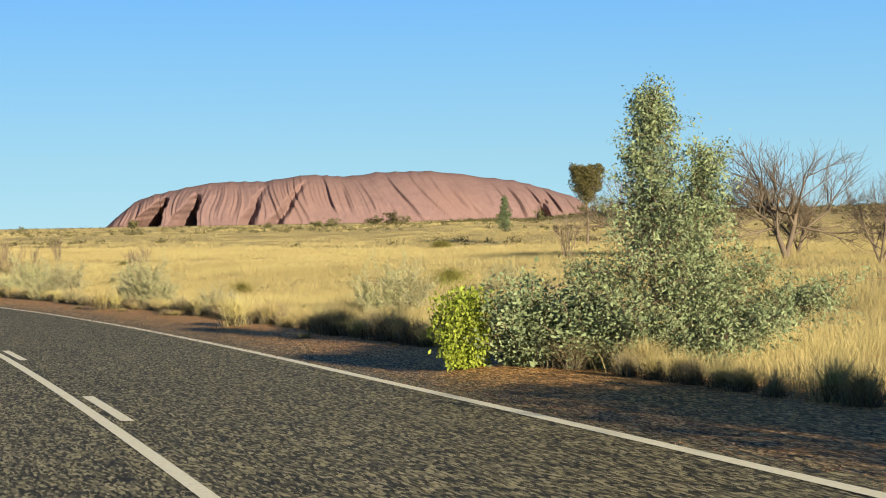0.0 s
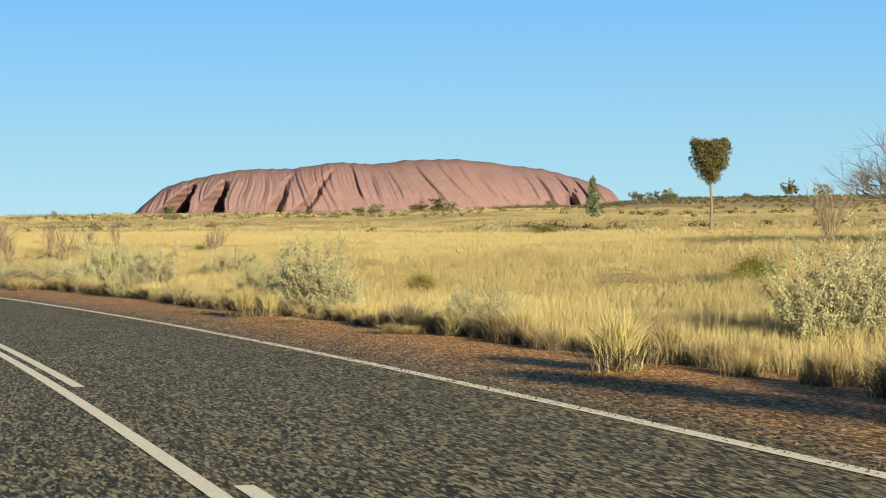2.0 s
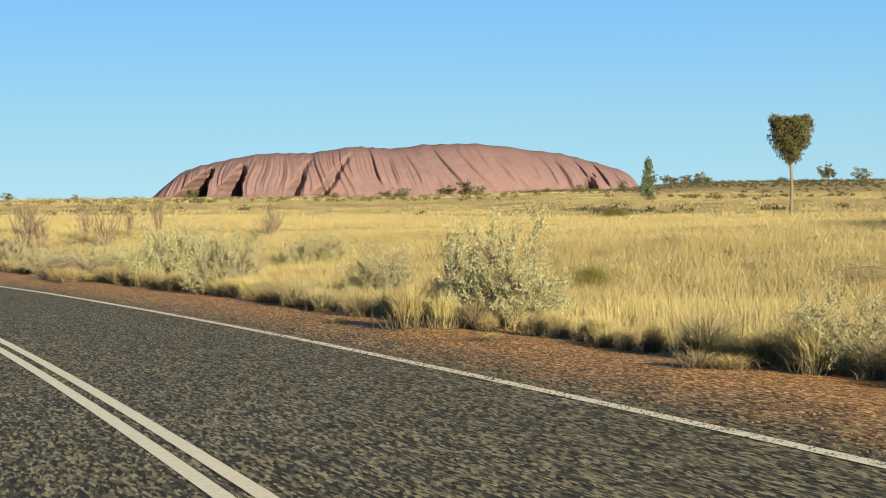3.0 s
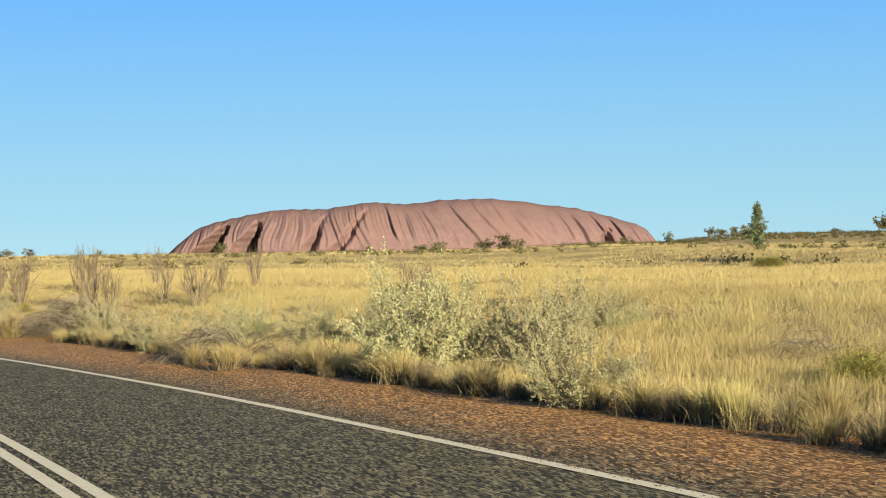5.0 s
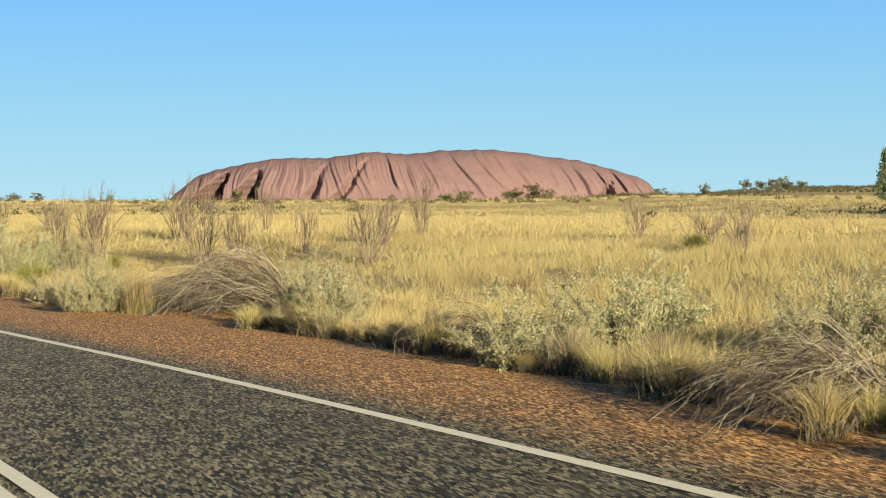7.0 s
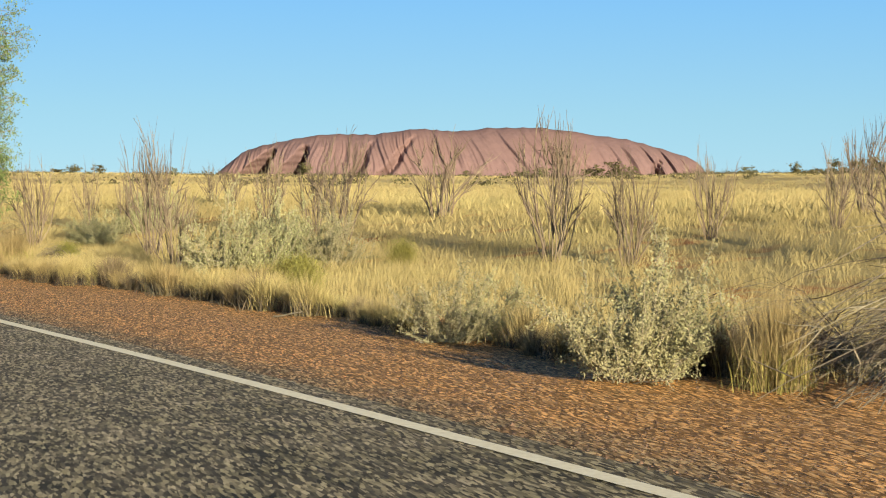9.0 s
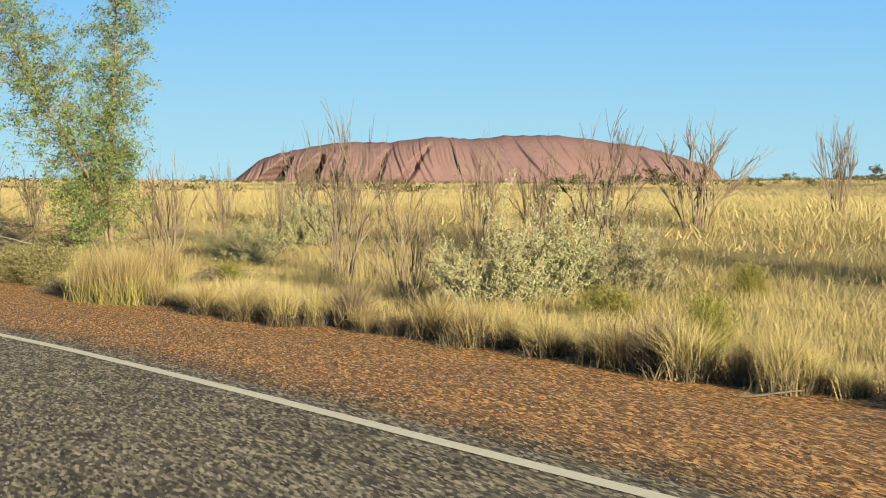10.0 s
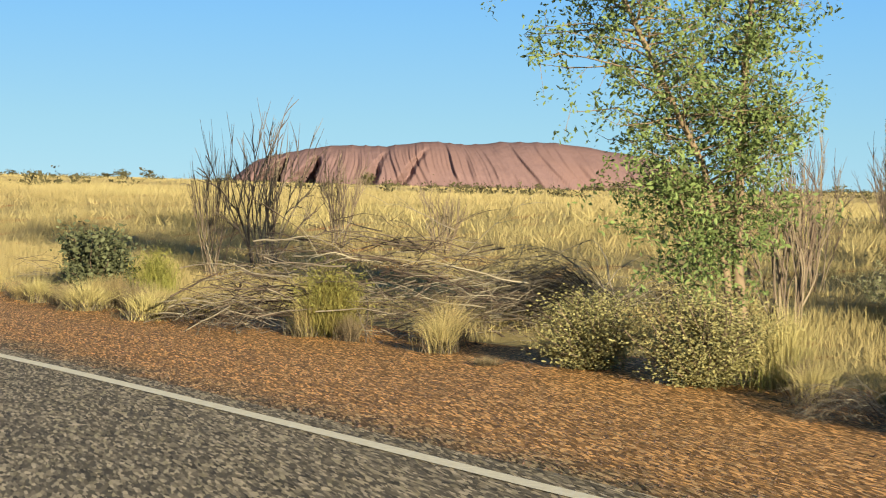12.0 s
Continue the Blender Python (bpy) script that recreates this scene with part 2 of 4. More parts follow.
M_DARKLEAF = material("dark_leaf", (0.13, 0.145, 0.075), 0.6, (0.08, 0.09, 0.05), 0.2, 0.7, island=0.35, translucent=0.15)
M_OLIVE = varied(material("olive_shoots", (0.27, 0.245, 0.07), 0.65, (0.18, 0.17, 0.055), 0.2, 0.7, island=0.3, translucent=0.2), 0.2, 0.02)
M_SAGE = material("sage_leaf", (0.36, 0.335, 0.15), 0.65, (0.25, 0.235, 0.105), 0.2, 0.7, island=0.3, translucent=0.25)
M_OAK = material("oak_needles", (0.125, 0.112, 0.045), 0.7, (0.08, 0.074, 0.033), 0.4, 0.7, island=0.35, translucent=0.15)
M_SPIRE = material("spire_needles", (0.13, 0.165, 0.085), 0.7, (0.085, 0.11, 0.06), 0.3, 0.7, island=0.35, translucent=0.15)
M_SCRUB = varied(material("scrub_leaf", (0.135, 0.125, 0.058), 0.75, (0.09, 0.087, 0.045), 0.6, 0.7, island=0.35, translucent=0.15), 0.25, 0.012)
# thatch whose colour also holds the shade at the tussocks' feet
M_SHADED_THATCH = varied(material("shaded_thatch", (0.14, 0.115, 0.078), 0.9, (0.085, 0.07, 0.05), 0.3, 0.8, island=0.3), 0.25)
M_TUSSOCK = varied(material("tussock_grass", (0.4, 0.33, 0.155), 0.7, (0.31, 0.255, 0.115), 0.5, 0.7, island=0.3, translucent=0.12), 0.2, 0.015)
M_STRAW = varied(material("grey_straw", (0.3, 0.25, 0.15), 0.8, (0.19, 0.155, 0.095), 0.3, 0.8, island=0.3, translucent=0.12), 0.25, 0.02)
M_GRASS = material("dry_grass", (0.38, 0.313, 0.15), 0.7, (0.318, 0.262, 0.123), 4.0, 0.8, island=0.2, translucent=0.12, third=(0.395, 0.335, 0.155), size3=9.0)
M_STONE = varied(material("gravel_stone", (0.32, 0.2, 0.12), 0.85, (0.16, 0.12, 0.09), 0.03, 0.8, island=0.45))
M_PAINT = material("road_paint", (0.9, 0.84, 0.64), 0.6, (0.74, 0.68, 0.5), 0.05, 0.7, 0.002, 0.02)
M_SAND = material("red_sand", (0.43, 0.16, 0.06), 0.95, (0.3, 0.11, 0.045), 0.05, 0.8, 0.02, 0.06, third=(0.36, 0.295, 0.14), size3=1.1, thick=(0.25, 0.45))
# red rock with the distance haze put into its colour: greyer and bluer
M_ROCK = material("hazed_red_rock", (0.186, 0.119, 0.121), 0.9, (0.146, 0.095, 0.099), 16.0, 0.8, 2.0, 9.0, third=(0.18, 0.113, 0.11), size3=160.0)


def mesh_of(name, verts, faces, mat):
    """A mesh from arrays of corners and of triangles or quads."""
    verts, faces = np.asarray(verts, np.float32), np.asarray(faces, np.int32)
    me = bpy.data.meshes.new(name)
    me.vertices.add(len(verts))
    me.vertices.foreach_set("co", verts.ravel())
    n, k = faces.shape
    me.loops.add(n * k)
    me.loops.foreach_set("vertex_index", faces.ravel())
    me.polygons.add(n)
    me.polygons.foreach_set("loop_start", np.arange(0, n * k, k, dtype=np.int32))
    me.update(calc_edges=True)
    me.materials.append(mat)
    return me


def grid_faces(nx, ny):
    i = np.arange((nx - 1) * (ny - 1))
    a = (i // (ny - 1)) * ny + i % (ny - 1)
    return np.stack([a, a + ny, a + ny + 1, a + 1], 1)


def shade_smooth(me):
    me.polygons.foreach_set("use_smooth", np.ones(len(me.polygons), bool))
    return me


# ---- the ground: one sheet to the horizon ----
def spread(lo, hi, step, far, grow=1.22):
    out, d = list(np.arange(lo, hi + step / 2, step)), step
    a = [out[0]]
    while a[-1] > -far:
        d *= grow
        a.append(a[-1] - d)
    b, d = [out[-1]], step
    while b[-1] < far:
        d *= grow
        b.append(b[-1] + d)
    return np.array(a[:0:-1] + out + b[1:])


gx, gy = spread(-34, 48, 0.6, 4900), spread(-30, 190, 0.8, 4900)
X, Y = np.meshgrid(gx, gy, indexing="ij")
Z = land_z(X.ravel(), Y.ravel())
_u, _lat = road_ul(X.ravel(), Y.ravel())
Z = np.where((_lat > -4.1) & (_lat < verge(_u) + 1.3) & (_u > -85) & (_u < 360), Z - 0.08, Z)
ground = new("ground", shade_smooth(mesh_of("ground", np.stack([X.ravel(), Y.ravel(), Z], 1), grid_faces(len(gx), len(gy)), M_SAND)))
tagged(ground, "flat plain of red sand under dry grass", "ground", kind="structure")


def ribbon(name, u0, u1, lat0, lat1, lift, mat, step=1.0, rag=0.0, wide=0):
    us = np.arange(u0, u1 + step / 2, step)
    lats = np.linspace(lat0, lat1, max(2, int(abs(lat1 - lat0) / 0.6) + 2))
    U, L = np.meshgrid(us, lats, indexing="ij")
    if wide == 2:
        L = L + widening(U)
    if rag:
        L[:, -1] += widening(us)
        L[:, -1] += rag * ripple(us, us * 0.37, 0.5, 7)
    x, y = road_xy(U.ravel(), L.ravel())
    z = plane_z(x, y) + lift
    return shade_smooth(mesh_of(name, np.stack([x, y, z], 1), grid_faces(len(us), len(lats))[:, ::-1], mat))


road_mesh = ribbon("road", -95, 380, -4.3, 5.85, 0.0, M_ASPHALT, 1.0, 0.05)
_co = np.empty(len(road_mesh.vertices) * 3, np.float32)
road_mesh.vertices.foreach_get("co", _co)
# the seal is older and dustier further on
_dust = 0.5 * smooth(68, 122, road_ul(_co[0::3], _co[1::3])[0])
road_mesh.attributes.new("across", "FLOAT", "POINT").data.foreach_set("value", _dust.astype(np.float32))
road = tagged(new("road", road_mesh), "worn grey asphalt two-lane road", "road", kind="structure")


def shoulder():
    us, across = np.arange(-80, 355, 0.5), np.linspace(0, 1, 20)
    U, A = np.meshgrid(us, across, indexing="ij")
    U, A = U.ravel(), A.ravel()
    first = 5.75 + widening(U)
    L = first + A * (verge(U) + 1.8 - first)
    x, y = road_xy(U, L)
    z = np.where(A < 0.01, plane_z(x, y) - 0.03, land_z(x, y) + 0.006 - 0.06 * smooth(0.96, 1.0, A))
    me = mesh_of("shoulder", np.stack([x, y, z], 1), grid_faces(len(us), len(across))[:, ::-1], M_SHOULDER)
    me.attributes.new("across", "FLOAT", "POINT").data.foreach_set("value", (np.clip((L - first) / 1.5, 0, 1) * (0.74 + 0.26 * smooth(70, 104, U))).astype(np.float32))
    tagged(new("shoulder", shade_smooth(me)), "gravel shoulder fading into red sand", "road shoulder", kind="structure")


shoulder()


def dashes(first, last, step, length):
    u = first
    while u < last:
        dash = new("lane_dash", ribbon("lane_dash", u, u + length, LINE_B - 0.06, LINE_B + 0.06, 0.006, M_PAINT, length / 3))
        tagged(dash, "short white painted dash beside the centre line", "road marking", kind="structure")
        u += step


edge_line = tagged(new("edge_line", ribbon("edge_line", -90, 370, EDGE - 0.085, EDGE + 0.085, 0.006, M_PAINT, wide=2)), "solid white painted edge line on asphalt", "road marking", kind="structure")
near_line = tagged(new("centre_line", ribbon("centre_line", -90, 370, LINE_A - 0.06, LINE_A + 0.06, 0.006, M_PAINT)), "solid white painted centre line", "road marking", kind="structure")

dashes(14.85 - 10.3 * 5, 33.0, 10.3, 3.0)
double_line = tagged(new("second_centre_line", ribbon("second_centre_line", 35.4, 370, LINE_B - 0.06, LINE_B + 0.06, 0.006, M_PAINT)), "second solid white centre line", "road marking", kind="structure")


# ---- the great rock on the horizon ----
ROCK_D, ROCK_BEARING = 4350.0, 14.7
def rock_height(s):
    knots = (-1, -0.955, -0.87, -0.8, -0.7, -0.6, -0.51, -0.34, -0.26, -0.16, -0.04, 0.02, 0.1, 0.3, 0.4, 0.53, 0.66, 0.75, 0.9, 0.95, 0.985, 1.0)
    tops = (0, 0.2, 0.52, 0.64, 0.74, 0.83, 0.875, 0.87, 0.93, 0.985, 0.94, 0.95, 1.005, 1.02, 0.975, 0.885, 0.81, 0.7, 0.5, 0.37, 0.18, 0)
    return np.interp(s, knots, tops)


def build_rock():
    half, high = 1292 / 2, 134.0
    ns, nb = 1500, 150
    s, b = np.meshgrid(np.linspace(-1, 1, ns), np.linspace(-1, 1, nb), indexing="ij")
    s, b = s.ravel(), b.ravel()
    top = rock_height(s) * high
    depth = 50 + 240 * np.sqrt(np.maximum(1 - s * s, 0))
    # section: steep flanks rising from the foot, rounded crown
    k = np.clip(1 - np.abs(b), 0, 1)
    rise = np.sin(np.clip(k * 1.9, 0, 1) * np.pi / 2) ** 0.8
    x, y = s * half, b * depth
    front = np.where(b < 0, 1.0, -1.0)
    mid = np.clip(np.sin(np.clip(rise, 0, 1) * np.pi), 0, 1) ** 0.5
    # flutes: each rib has a steep left wall and a long right flank; they lean right over most of the face, left at its left end
    lean = -0.3 + 1.0 * smooth(-0.75, 0.1, s) - 0.15 * smooth(0.55, 0.9, s)
    slant = x + lean * rise * top + 5 * np.sin(rise * top / 19 + x / 55) + 13 * np.sin(x / 83)

    def flutes(width, deep, wall, seed):
        w = slant / width + 0.55 * np.sin(slant / width / 2.7 + seed) + seed
        k = np.floor(w)
        f = w - k
        own = np.mod(np.sin(k * 127.1 + seed * 31.7) * 43758.5, 1.0)
        foot = 0.5 * np.mod(own * 7.3, 1.0)
        run = smooth(foot - 0.25, foot, rise) * (1 - smooth(0.55 + 0.4 * np.mod(own * 3.1, 1.0), 0.8 + 0.4 * np.mod(own * 3.1, 1.0), rise))
        up = smooth(0, wall, f) * (1 - np.clip((f - wall) / (1 - wall), 0, 1)) ** 0.8
        return deep * (0.15 + own ** 1.6) * run * up * (1 + 0.4 * smooth(-0.05, 0.3, s))

    y = y - front * (mid * (flutes(52, 13, 0.2, 1.0) + flutes(24, 9, 0.32, 2.6) + flutes(11, 4, 0.45, 4.0)))
    # bays whose floors turn away from the sun, each under a steep rib: right end, width, depth, share of the height, lean
    for c, w, d, up, tilt in ((-0.765, 0.125, 150, 0.78, 0.05), (-0.62, 0.105, 130, 0.72, 0.03), (-0.385, 0.045, 50, 0.8, 0.06), (-0.265, 0.05, 46, 0.8, 0.12), (0.775, 0.05, 72, 0.6, -0.03)):
        edge = c + tilt * (rise - 0.2) + 0.004 * np.sin(rise * 13 + 9 * c) + 0.002 * np.sin(rise * 41 + 5 * c)
        wide = w * np.clip(1.1 - 0.8 * rise / up, 0.1, 1)
        floor = np.where(s < edge, np.clip((s - edge + wide) / wide, 0, 1), np.clip(1 - (s - edge) / 0.02, 0, 1))
        y = y + np.where(b < 0, 1, 0) * d * (wide / w) * floor * (1 - smooth(up * 0.9, up * 1.15, rise))
    z = top * rise
    z = z - 2.2 * np.abs(np.sin(slant / 17 + np.sin(slant / 40))) * smooth(0.75, 1.0, rise)
    m = pose(0, 0, 0, 0, 0, -ROCK_BEARING) @ pose(0, ROCK_D, -3)
    v = np.stack([x, y, z], 1) @ np.array(m.to_3x3()).T + np.array(m.translation)
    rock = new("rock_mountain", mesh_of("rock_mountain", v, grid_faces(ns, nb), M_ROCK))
    tagged(rock, "huge fluted red sandstone rock rising from the plain", "mountain")


build_rock()


# ---- plant parts ----
def part(name, me, parent, label=""):
    ob = new(name, me)
    ob.parent = parent
    if label:
        ob["label"] = label
    return ob


def tubes(paths, sides=4):
    """Corners and faces of tapered stems: each path is (points, first radius, last radius)."""
    V, F, base = [], [], 0
    for pts, r0, r1 in paths:
        pts = np.asarray(pts, float)
        n = len(pts)
        d = np.gradient(pts, axis=0)
        d /= np.linalg.norm(d, axis=1)[:, None] + 1e-9
        a = np.cross(d, np.array([0.31, 0.95, 0.07]))
        a /= np.linalg.norm(a, axis=1)[:, None] + 1e-9
        b = np.cross(d, a)
        r = np.linspace(r0, r1, n)[:, None, None]
        w = np.arange(sides) * 2 * np.pi / sides
        ring = pts[:, None] + r * (a[:, None] * np.cos(w)[None, :, None] + b[:, None] * np.sin(w)[None, :, None])
        V.append(ring.reshape(-1, 3))
        for i in range(n - 1):
            for j in range(sides):
                k = (j + 1) % sides
                F.append((base + i * sides + j, base + i * sides + k, base + (i + 1) * sides + k, base + (i + 1) * sides + j))
        base += n * sides
    return np.concatenate(V), np.array(F)


def bough(rng, start, way, length, wander=0.12, droop=0.0, steps=6):
    """A wandering line of points."""
    p, d = np.array(start, float), np.array(way, float) / (np.linalg.norm(way) + 1e-9)
    out = [p.copy()]
    for _ in range(steps):
        d = d + rng.normal(0, wander, 3) + np.array([0, 0, -droop])
        d /= np.linalg.norm(d)
        p = p + d * length / steps
        out.append(p.copy())
    return np.array(out)


def leaf_cards(rng, centres, size, slim=0.5, spread=0.35, upright=0.0):
    """Pointed leaves, each one folded along its rib out of two triangles."""
    n = len(centres)
    a = rng.normal(0, 1, (n, 3))
    a[:, 2] += upright
    a /= np.linalg.norm(a, axis=1)[:, None]
    b = np.cross(a, rng.normal(0, 1, (n, 3)))
    b /= np.linalg.norm(b, axis=1)[:, None] + 1e-9
    c = np.cross(a, b)
    s = size * (1 + spread * rng.normal(0, 1, n))[:, None]
    half = s * slim * 0.5
    V = np.stack([centres, centres + a * s * 0.5 + b * half + c * half * 0.4, centres + a * s, centres + a * s * 0.5 - b * half + c * half * 0.4], 1).reshape(-1, 3)
    i = np.arange(n)[:, None] * 4
    return V, np.concatenate([i + [[0, 1, 2]], i + [[0, 2, 3]]])


def blade_fan(rng, roots, height, width, lean, hang=0.5):
    """Grass blades from the given roots, each bent once: three triangles."""
    n = len(roots)
    turn = rng.uniform(0, 2 * np.pi, n)
    out = np.stack([np.cos(turn), np.sin(turn), 0 * turn], 1)
    side = np.stack([-np.sin(turn), np.cos(turn), 0 * turn], 1)
    twist = rng.uniform(0, np.pi, n)[:, None]
    side = side * np.cos(twist) + out * np.sin(twist)
    h = (height * rng.uniform(0.55, 1.1, n))[:, None]
    k = (lean * np.abs(rng.normal(0.6, 0.45, n)))[:, None]
    up = np.array([[0, 0, 1.0]])
    mid = roots + up * h * 0.55 + out * h * k * 0.4
    tip = roots + up * h * (1 - hang * k * 0.35) + out * h * k * (0.8 + hang * 0.4)
    w = (width * rng.uniform(0.7, 1.3, n))[:, None] * side * 0.5
    V = np.stack([roots - w, roots + w, mid - w * 0.8, mid + w * 0.8, tip], 1).reshape(-1, 3)
    i = np.arange(n)[:, None] * 5
    return V, np.concatenate([i + [[0, 1, 3]], i + [[0, 3, 2]], i + [[2, 3, 4]]])


def spear_fan(rng, roots, height, width, lean):
    """Far grass: one triangle a blade."""
    n = len(roots)
    turn = rng.uniform(0, 2 * np.pi, n)
    side = np.stack([np.cos(turn), np.sin(turn), 0 * turn], 1)
    h = height * rng.uniform(0.5, 1.15, n)
    tip = roots + np.stack([rng.normal(0, lean, n) * h, rng.normal(0, lean, n) * h, h], 1)
    w = (width * rng.uniform(0.6, 1.3, n))[:, None] * side * 0.5
    V = np.stack([roots - w, roots + w, tip], 1).reshape(-1, 3)
    i = np.arange(n)[:, None] * 3
    return V, i + [[0, 1, 2]]


_kept = {}


def put(kind, build, x, y, height, width, turn, label, category, group="", sink=0.03, variants=4, pick=None):
    """Sets up a plant of a kind: the first of each variant is built, the next ones are copies."""
    v = (pick if pick is not None else len(_kept.setdefault(kind + "_count", []))) % variants
    _kept.setdefault(kind + "_count", []).append(v)
    m = pose(x, y, land(x, y) - sink, 0, 0, turn)
    if (kind, v) in _kept:
        ob = copy_thing(_kept[(kind, v)], m)
    else:
        ob = build(v)
        ob.matrix_basis = m
        _kept[(kind, v)] = ob
    ob.scale = (width, width, height)
    return tagged(ob, label, category, group)


# ---- kinds of plants, each one metre high and wide until it is put ----
def dead_shrub(v):
    """Bare stems that fan up from a narrow foot and fork into feathery twigs."""
    rng = np.random.default_rng(100 + v)
    root = new("dead_shrub")
    sway = rng.normal(0, 0.05, 2)
    for i in range(17 + v % 5):
        turn, tilt = i * 2.4 + rng.normal(0, 0.3), 0.08 + 0.55 * np.sqrt(rng.uniform(0, 1)) * (1.5 if i % 7 == 0 else 1)
        way = (np.cos(turn) * tilt + sway[0], np.sin(turn) * tilt + sway[1], 1)
        start = (np.cos(turn) * rng.uniform(0, 0.17), np.sin(turn) * rng.uniform(0, 0.17), 0)
        main = bough(rng, start, way, rng.uniform(0.4, 0.7), 0.17, -0.07, 8)
        stem = part("stem", mesh_of("dead_stem", *tubes([(main, 0.0105, 0.005)], 5), M_DEAD), root)
        for k in range(rng.integers(2, 5)):
            i0 = len(main) - 1 if k == 0 else rng.integers(3, len(main))
            w = main[i0] - main[i0 - 1]
            w = w / np.linalg.norm(w) + rng.normal(0, 0.3, 3) * (1, 1, 0.3) + (0, 0, 0.1)
            fork = bough(rng, main[i0], w, rng.uniform(0.18, 0.34), 0.15, -0.03)
            lines = [(fork, 0.0078, 0.0035)]
            for _ in range(5):
                j = rng.integers(1, len(fork))
                d = (fork[-1] - fork[0]) / np.linalg.norm(fork[-1] - fork[0])
                lines.append((bough(rng, fork[j], d + rng.normal(0, 0.25, 3), rng.uniform(0.08, 0.22), 0.12, -0.02, 3), 0.0042, 0.002))
            part("fork", mesh_of("dead_fork", *tubes(lines, 3), M_DEAD), stem)
    return root


def saltbush(v):
    """Upright shoots set with small pale leaves; the outline is ragged."""
    rng = np.random.default_rng(200 + v)
    root = new("saltbush")
    stems, spots = [], []

    def leaves(b, gap):
        n = max(3, int(np.linalg.norm(b[-1] - b[0]) / gap))
        t = np.linspace(0.22, 1.0, n) * (len(b) - 1)
        k = np.minimum(t.astype(int), len(b) - 2)
        p = b[k] + (b[k + 1] - b[k]) * (t - k)[:, None]
        spots.append(np.repeat(p, 6, 0) + rng.normal(0, 0.017, (6 * n, 3)))

    for i in range(34):
        turn, tilt = i * 2.4 + rng.normal(0, 0.3), 0.06 + 0.95 * np.sqrt(rng.uniform(0, 1))
        start = (np.cos(turn) * rng.uniform(0, 0.2), np.sin(turn) * rng.uniform(0, 0.2), 0)
        long = min(0.95, 0.46 / np.sin(max(tilt, 0.3))) * rng.uniform(0.62, 1.1)
        b = bough(rng, start, (np.cos(turn) * np.sin(tilt), np.sin(turn) * np.sin(tilt), np.cos(tilt)), long, 0.1, -0.03)
        stems.append((b, 0.008, 0.003))
        leaves(b, 0.03)
        for _ in range(6):
            k = rng.integers(2, len(b))
            side = bough(rng, b[k], b[k] - b[k - 1] + rng.normal(0, 0.09, 3), rng.uniform(0.1, 0.26), 0.1, -0.04, 4)
            stems.append((side, 0.004, 0.002))
            leaves(side, 0.026)
    spots = np.concatenate(spots)
    spots = spots[spots[:, 2] > 0.05]
    part("branchwork", mesh_of("salt_stems", *tubes(stems, 3), M_PALE_STEM), root, "thin pale grey stems")
    part("foliage", mesh_of("salt_leaves", *leaf_cards(rng, spots, 0.024, 0.5, 0.3, 0.6), M_SALT), root)
    return root


def green_bush(v, leaf=0.06, mat=None, n=40):
    rng = np.random.default_rng(300 + v)
    root = new("leafy_bush")
    stems, spots = [], []
    for _ in range(n):
        turn, tilt = rng.uniform(0, 2 * np.pi), rng.uniform(0.0, 1.0)
        way = np.array((np.cos(turn) * np.sin(tilt), np.sin(turn) * np.sin(tilt), np.cos(tilt) + 0.2))
        b = bough(rng, (0, 0, 0), way, min(0.52 / max(np.sin(tilt), 0.45), 0.95) * rng.uniform(0.75, 1.1), 0.1)
        stems.append((b, 0.012, 0.004))
        for i in range(1, len(b)):
            m = rng.integers(26, 44)
            spots.append(b[i] + rng.normal(0, 0.075, (m, 3)))
    spots = np.concatenate(spots)
    spots = spots[spots[:, 2] > 0.03]
    part("branchwork", mesh_of("bush_stems", *tubes(stems, 4), M_BARK), root)
    part("foliage", mesh_of("bush_leaves", *leaf_cards(rng, spots, leaf, 0.6, 0.3, 0.3), mat or M_LEAF), root)
    return root


def broom_bush(v):
    """A soft bush of thin green upright shoots."""
    rng = np.random.default_rng(400 + v)
    root = new("broom_bush")
    n = 2200
    turn, r = rng.uniform(0, 2 * np.pi, n), np.abs(rng.normal(0, 0.17, n))
    roots = np.stack([np.cos(turn) * r, np.sin(turn) * r, rng.uniform(0, 0.5, n) * (1 - np.minimum(r * 1.6, 0.8))], 1)
    V, F = blade_fan(rng, roots, 0.5, 0.007, 0.85, 0.3)
    part("tuft", mesh_of("broom_shoots", V, F, M_OLIVE), root)
    spots = V.reshape(-1, 5, 3)[:, 4] + rng.normal(0, 0.04, (n, 3))
    part("foliage", mesh_of("broom_leaves", *leaf_cards(rng, spots, 0.05, 0.22, 0.3, 1.0), M_OLIVE), root)
    return root


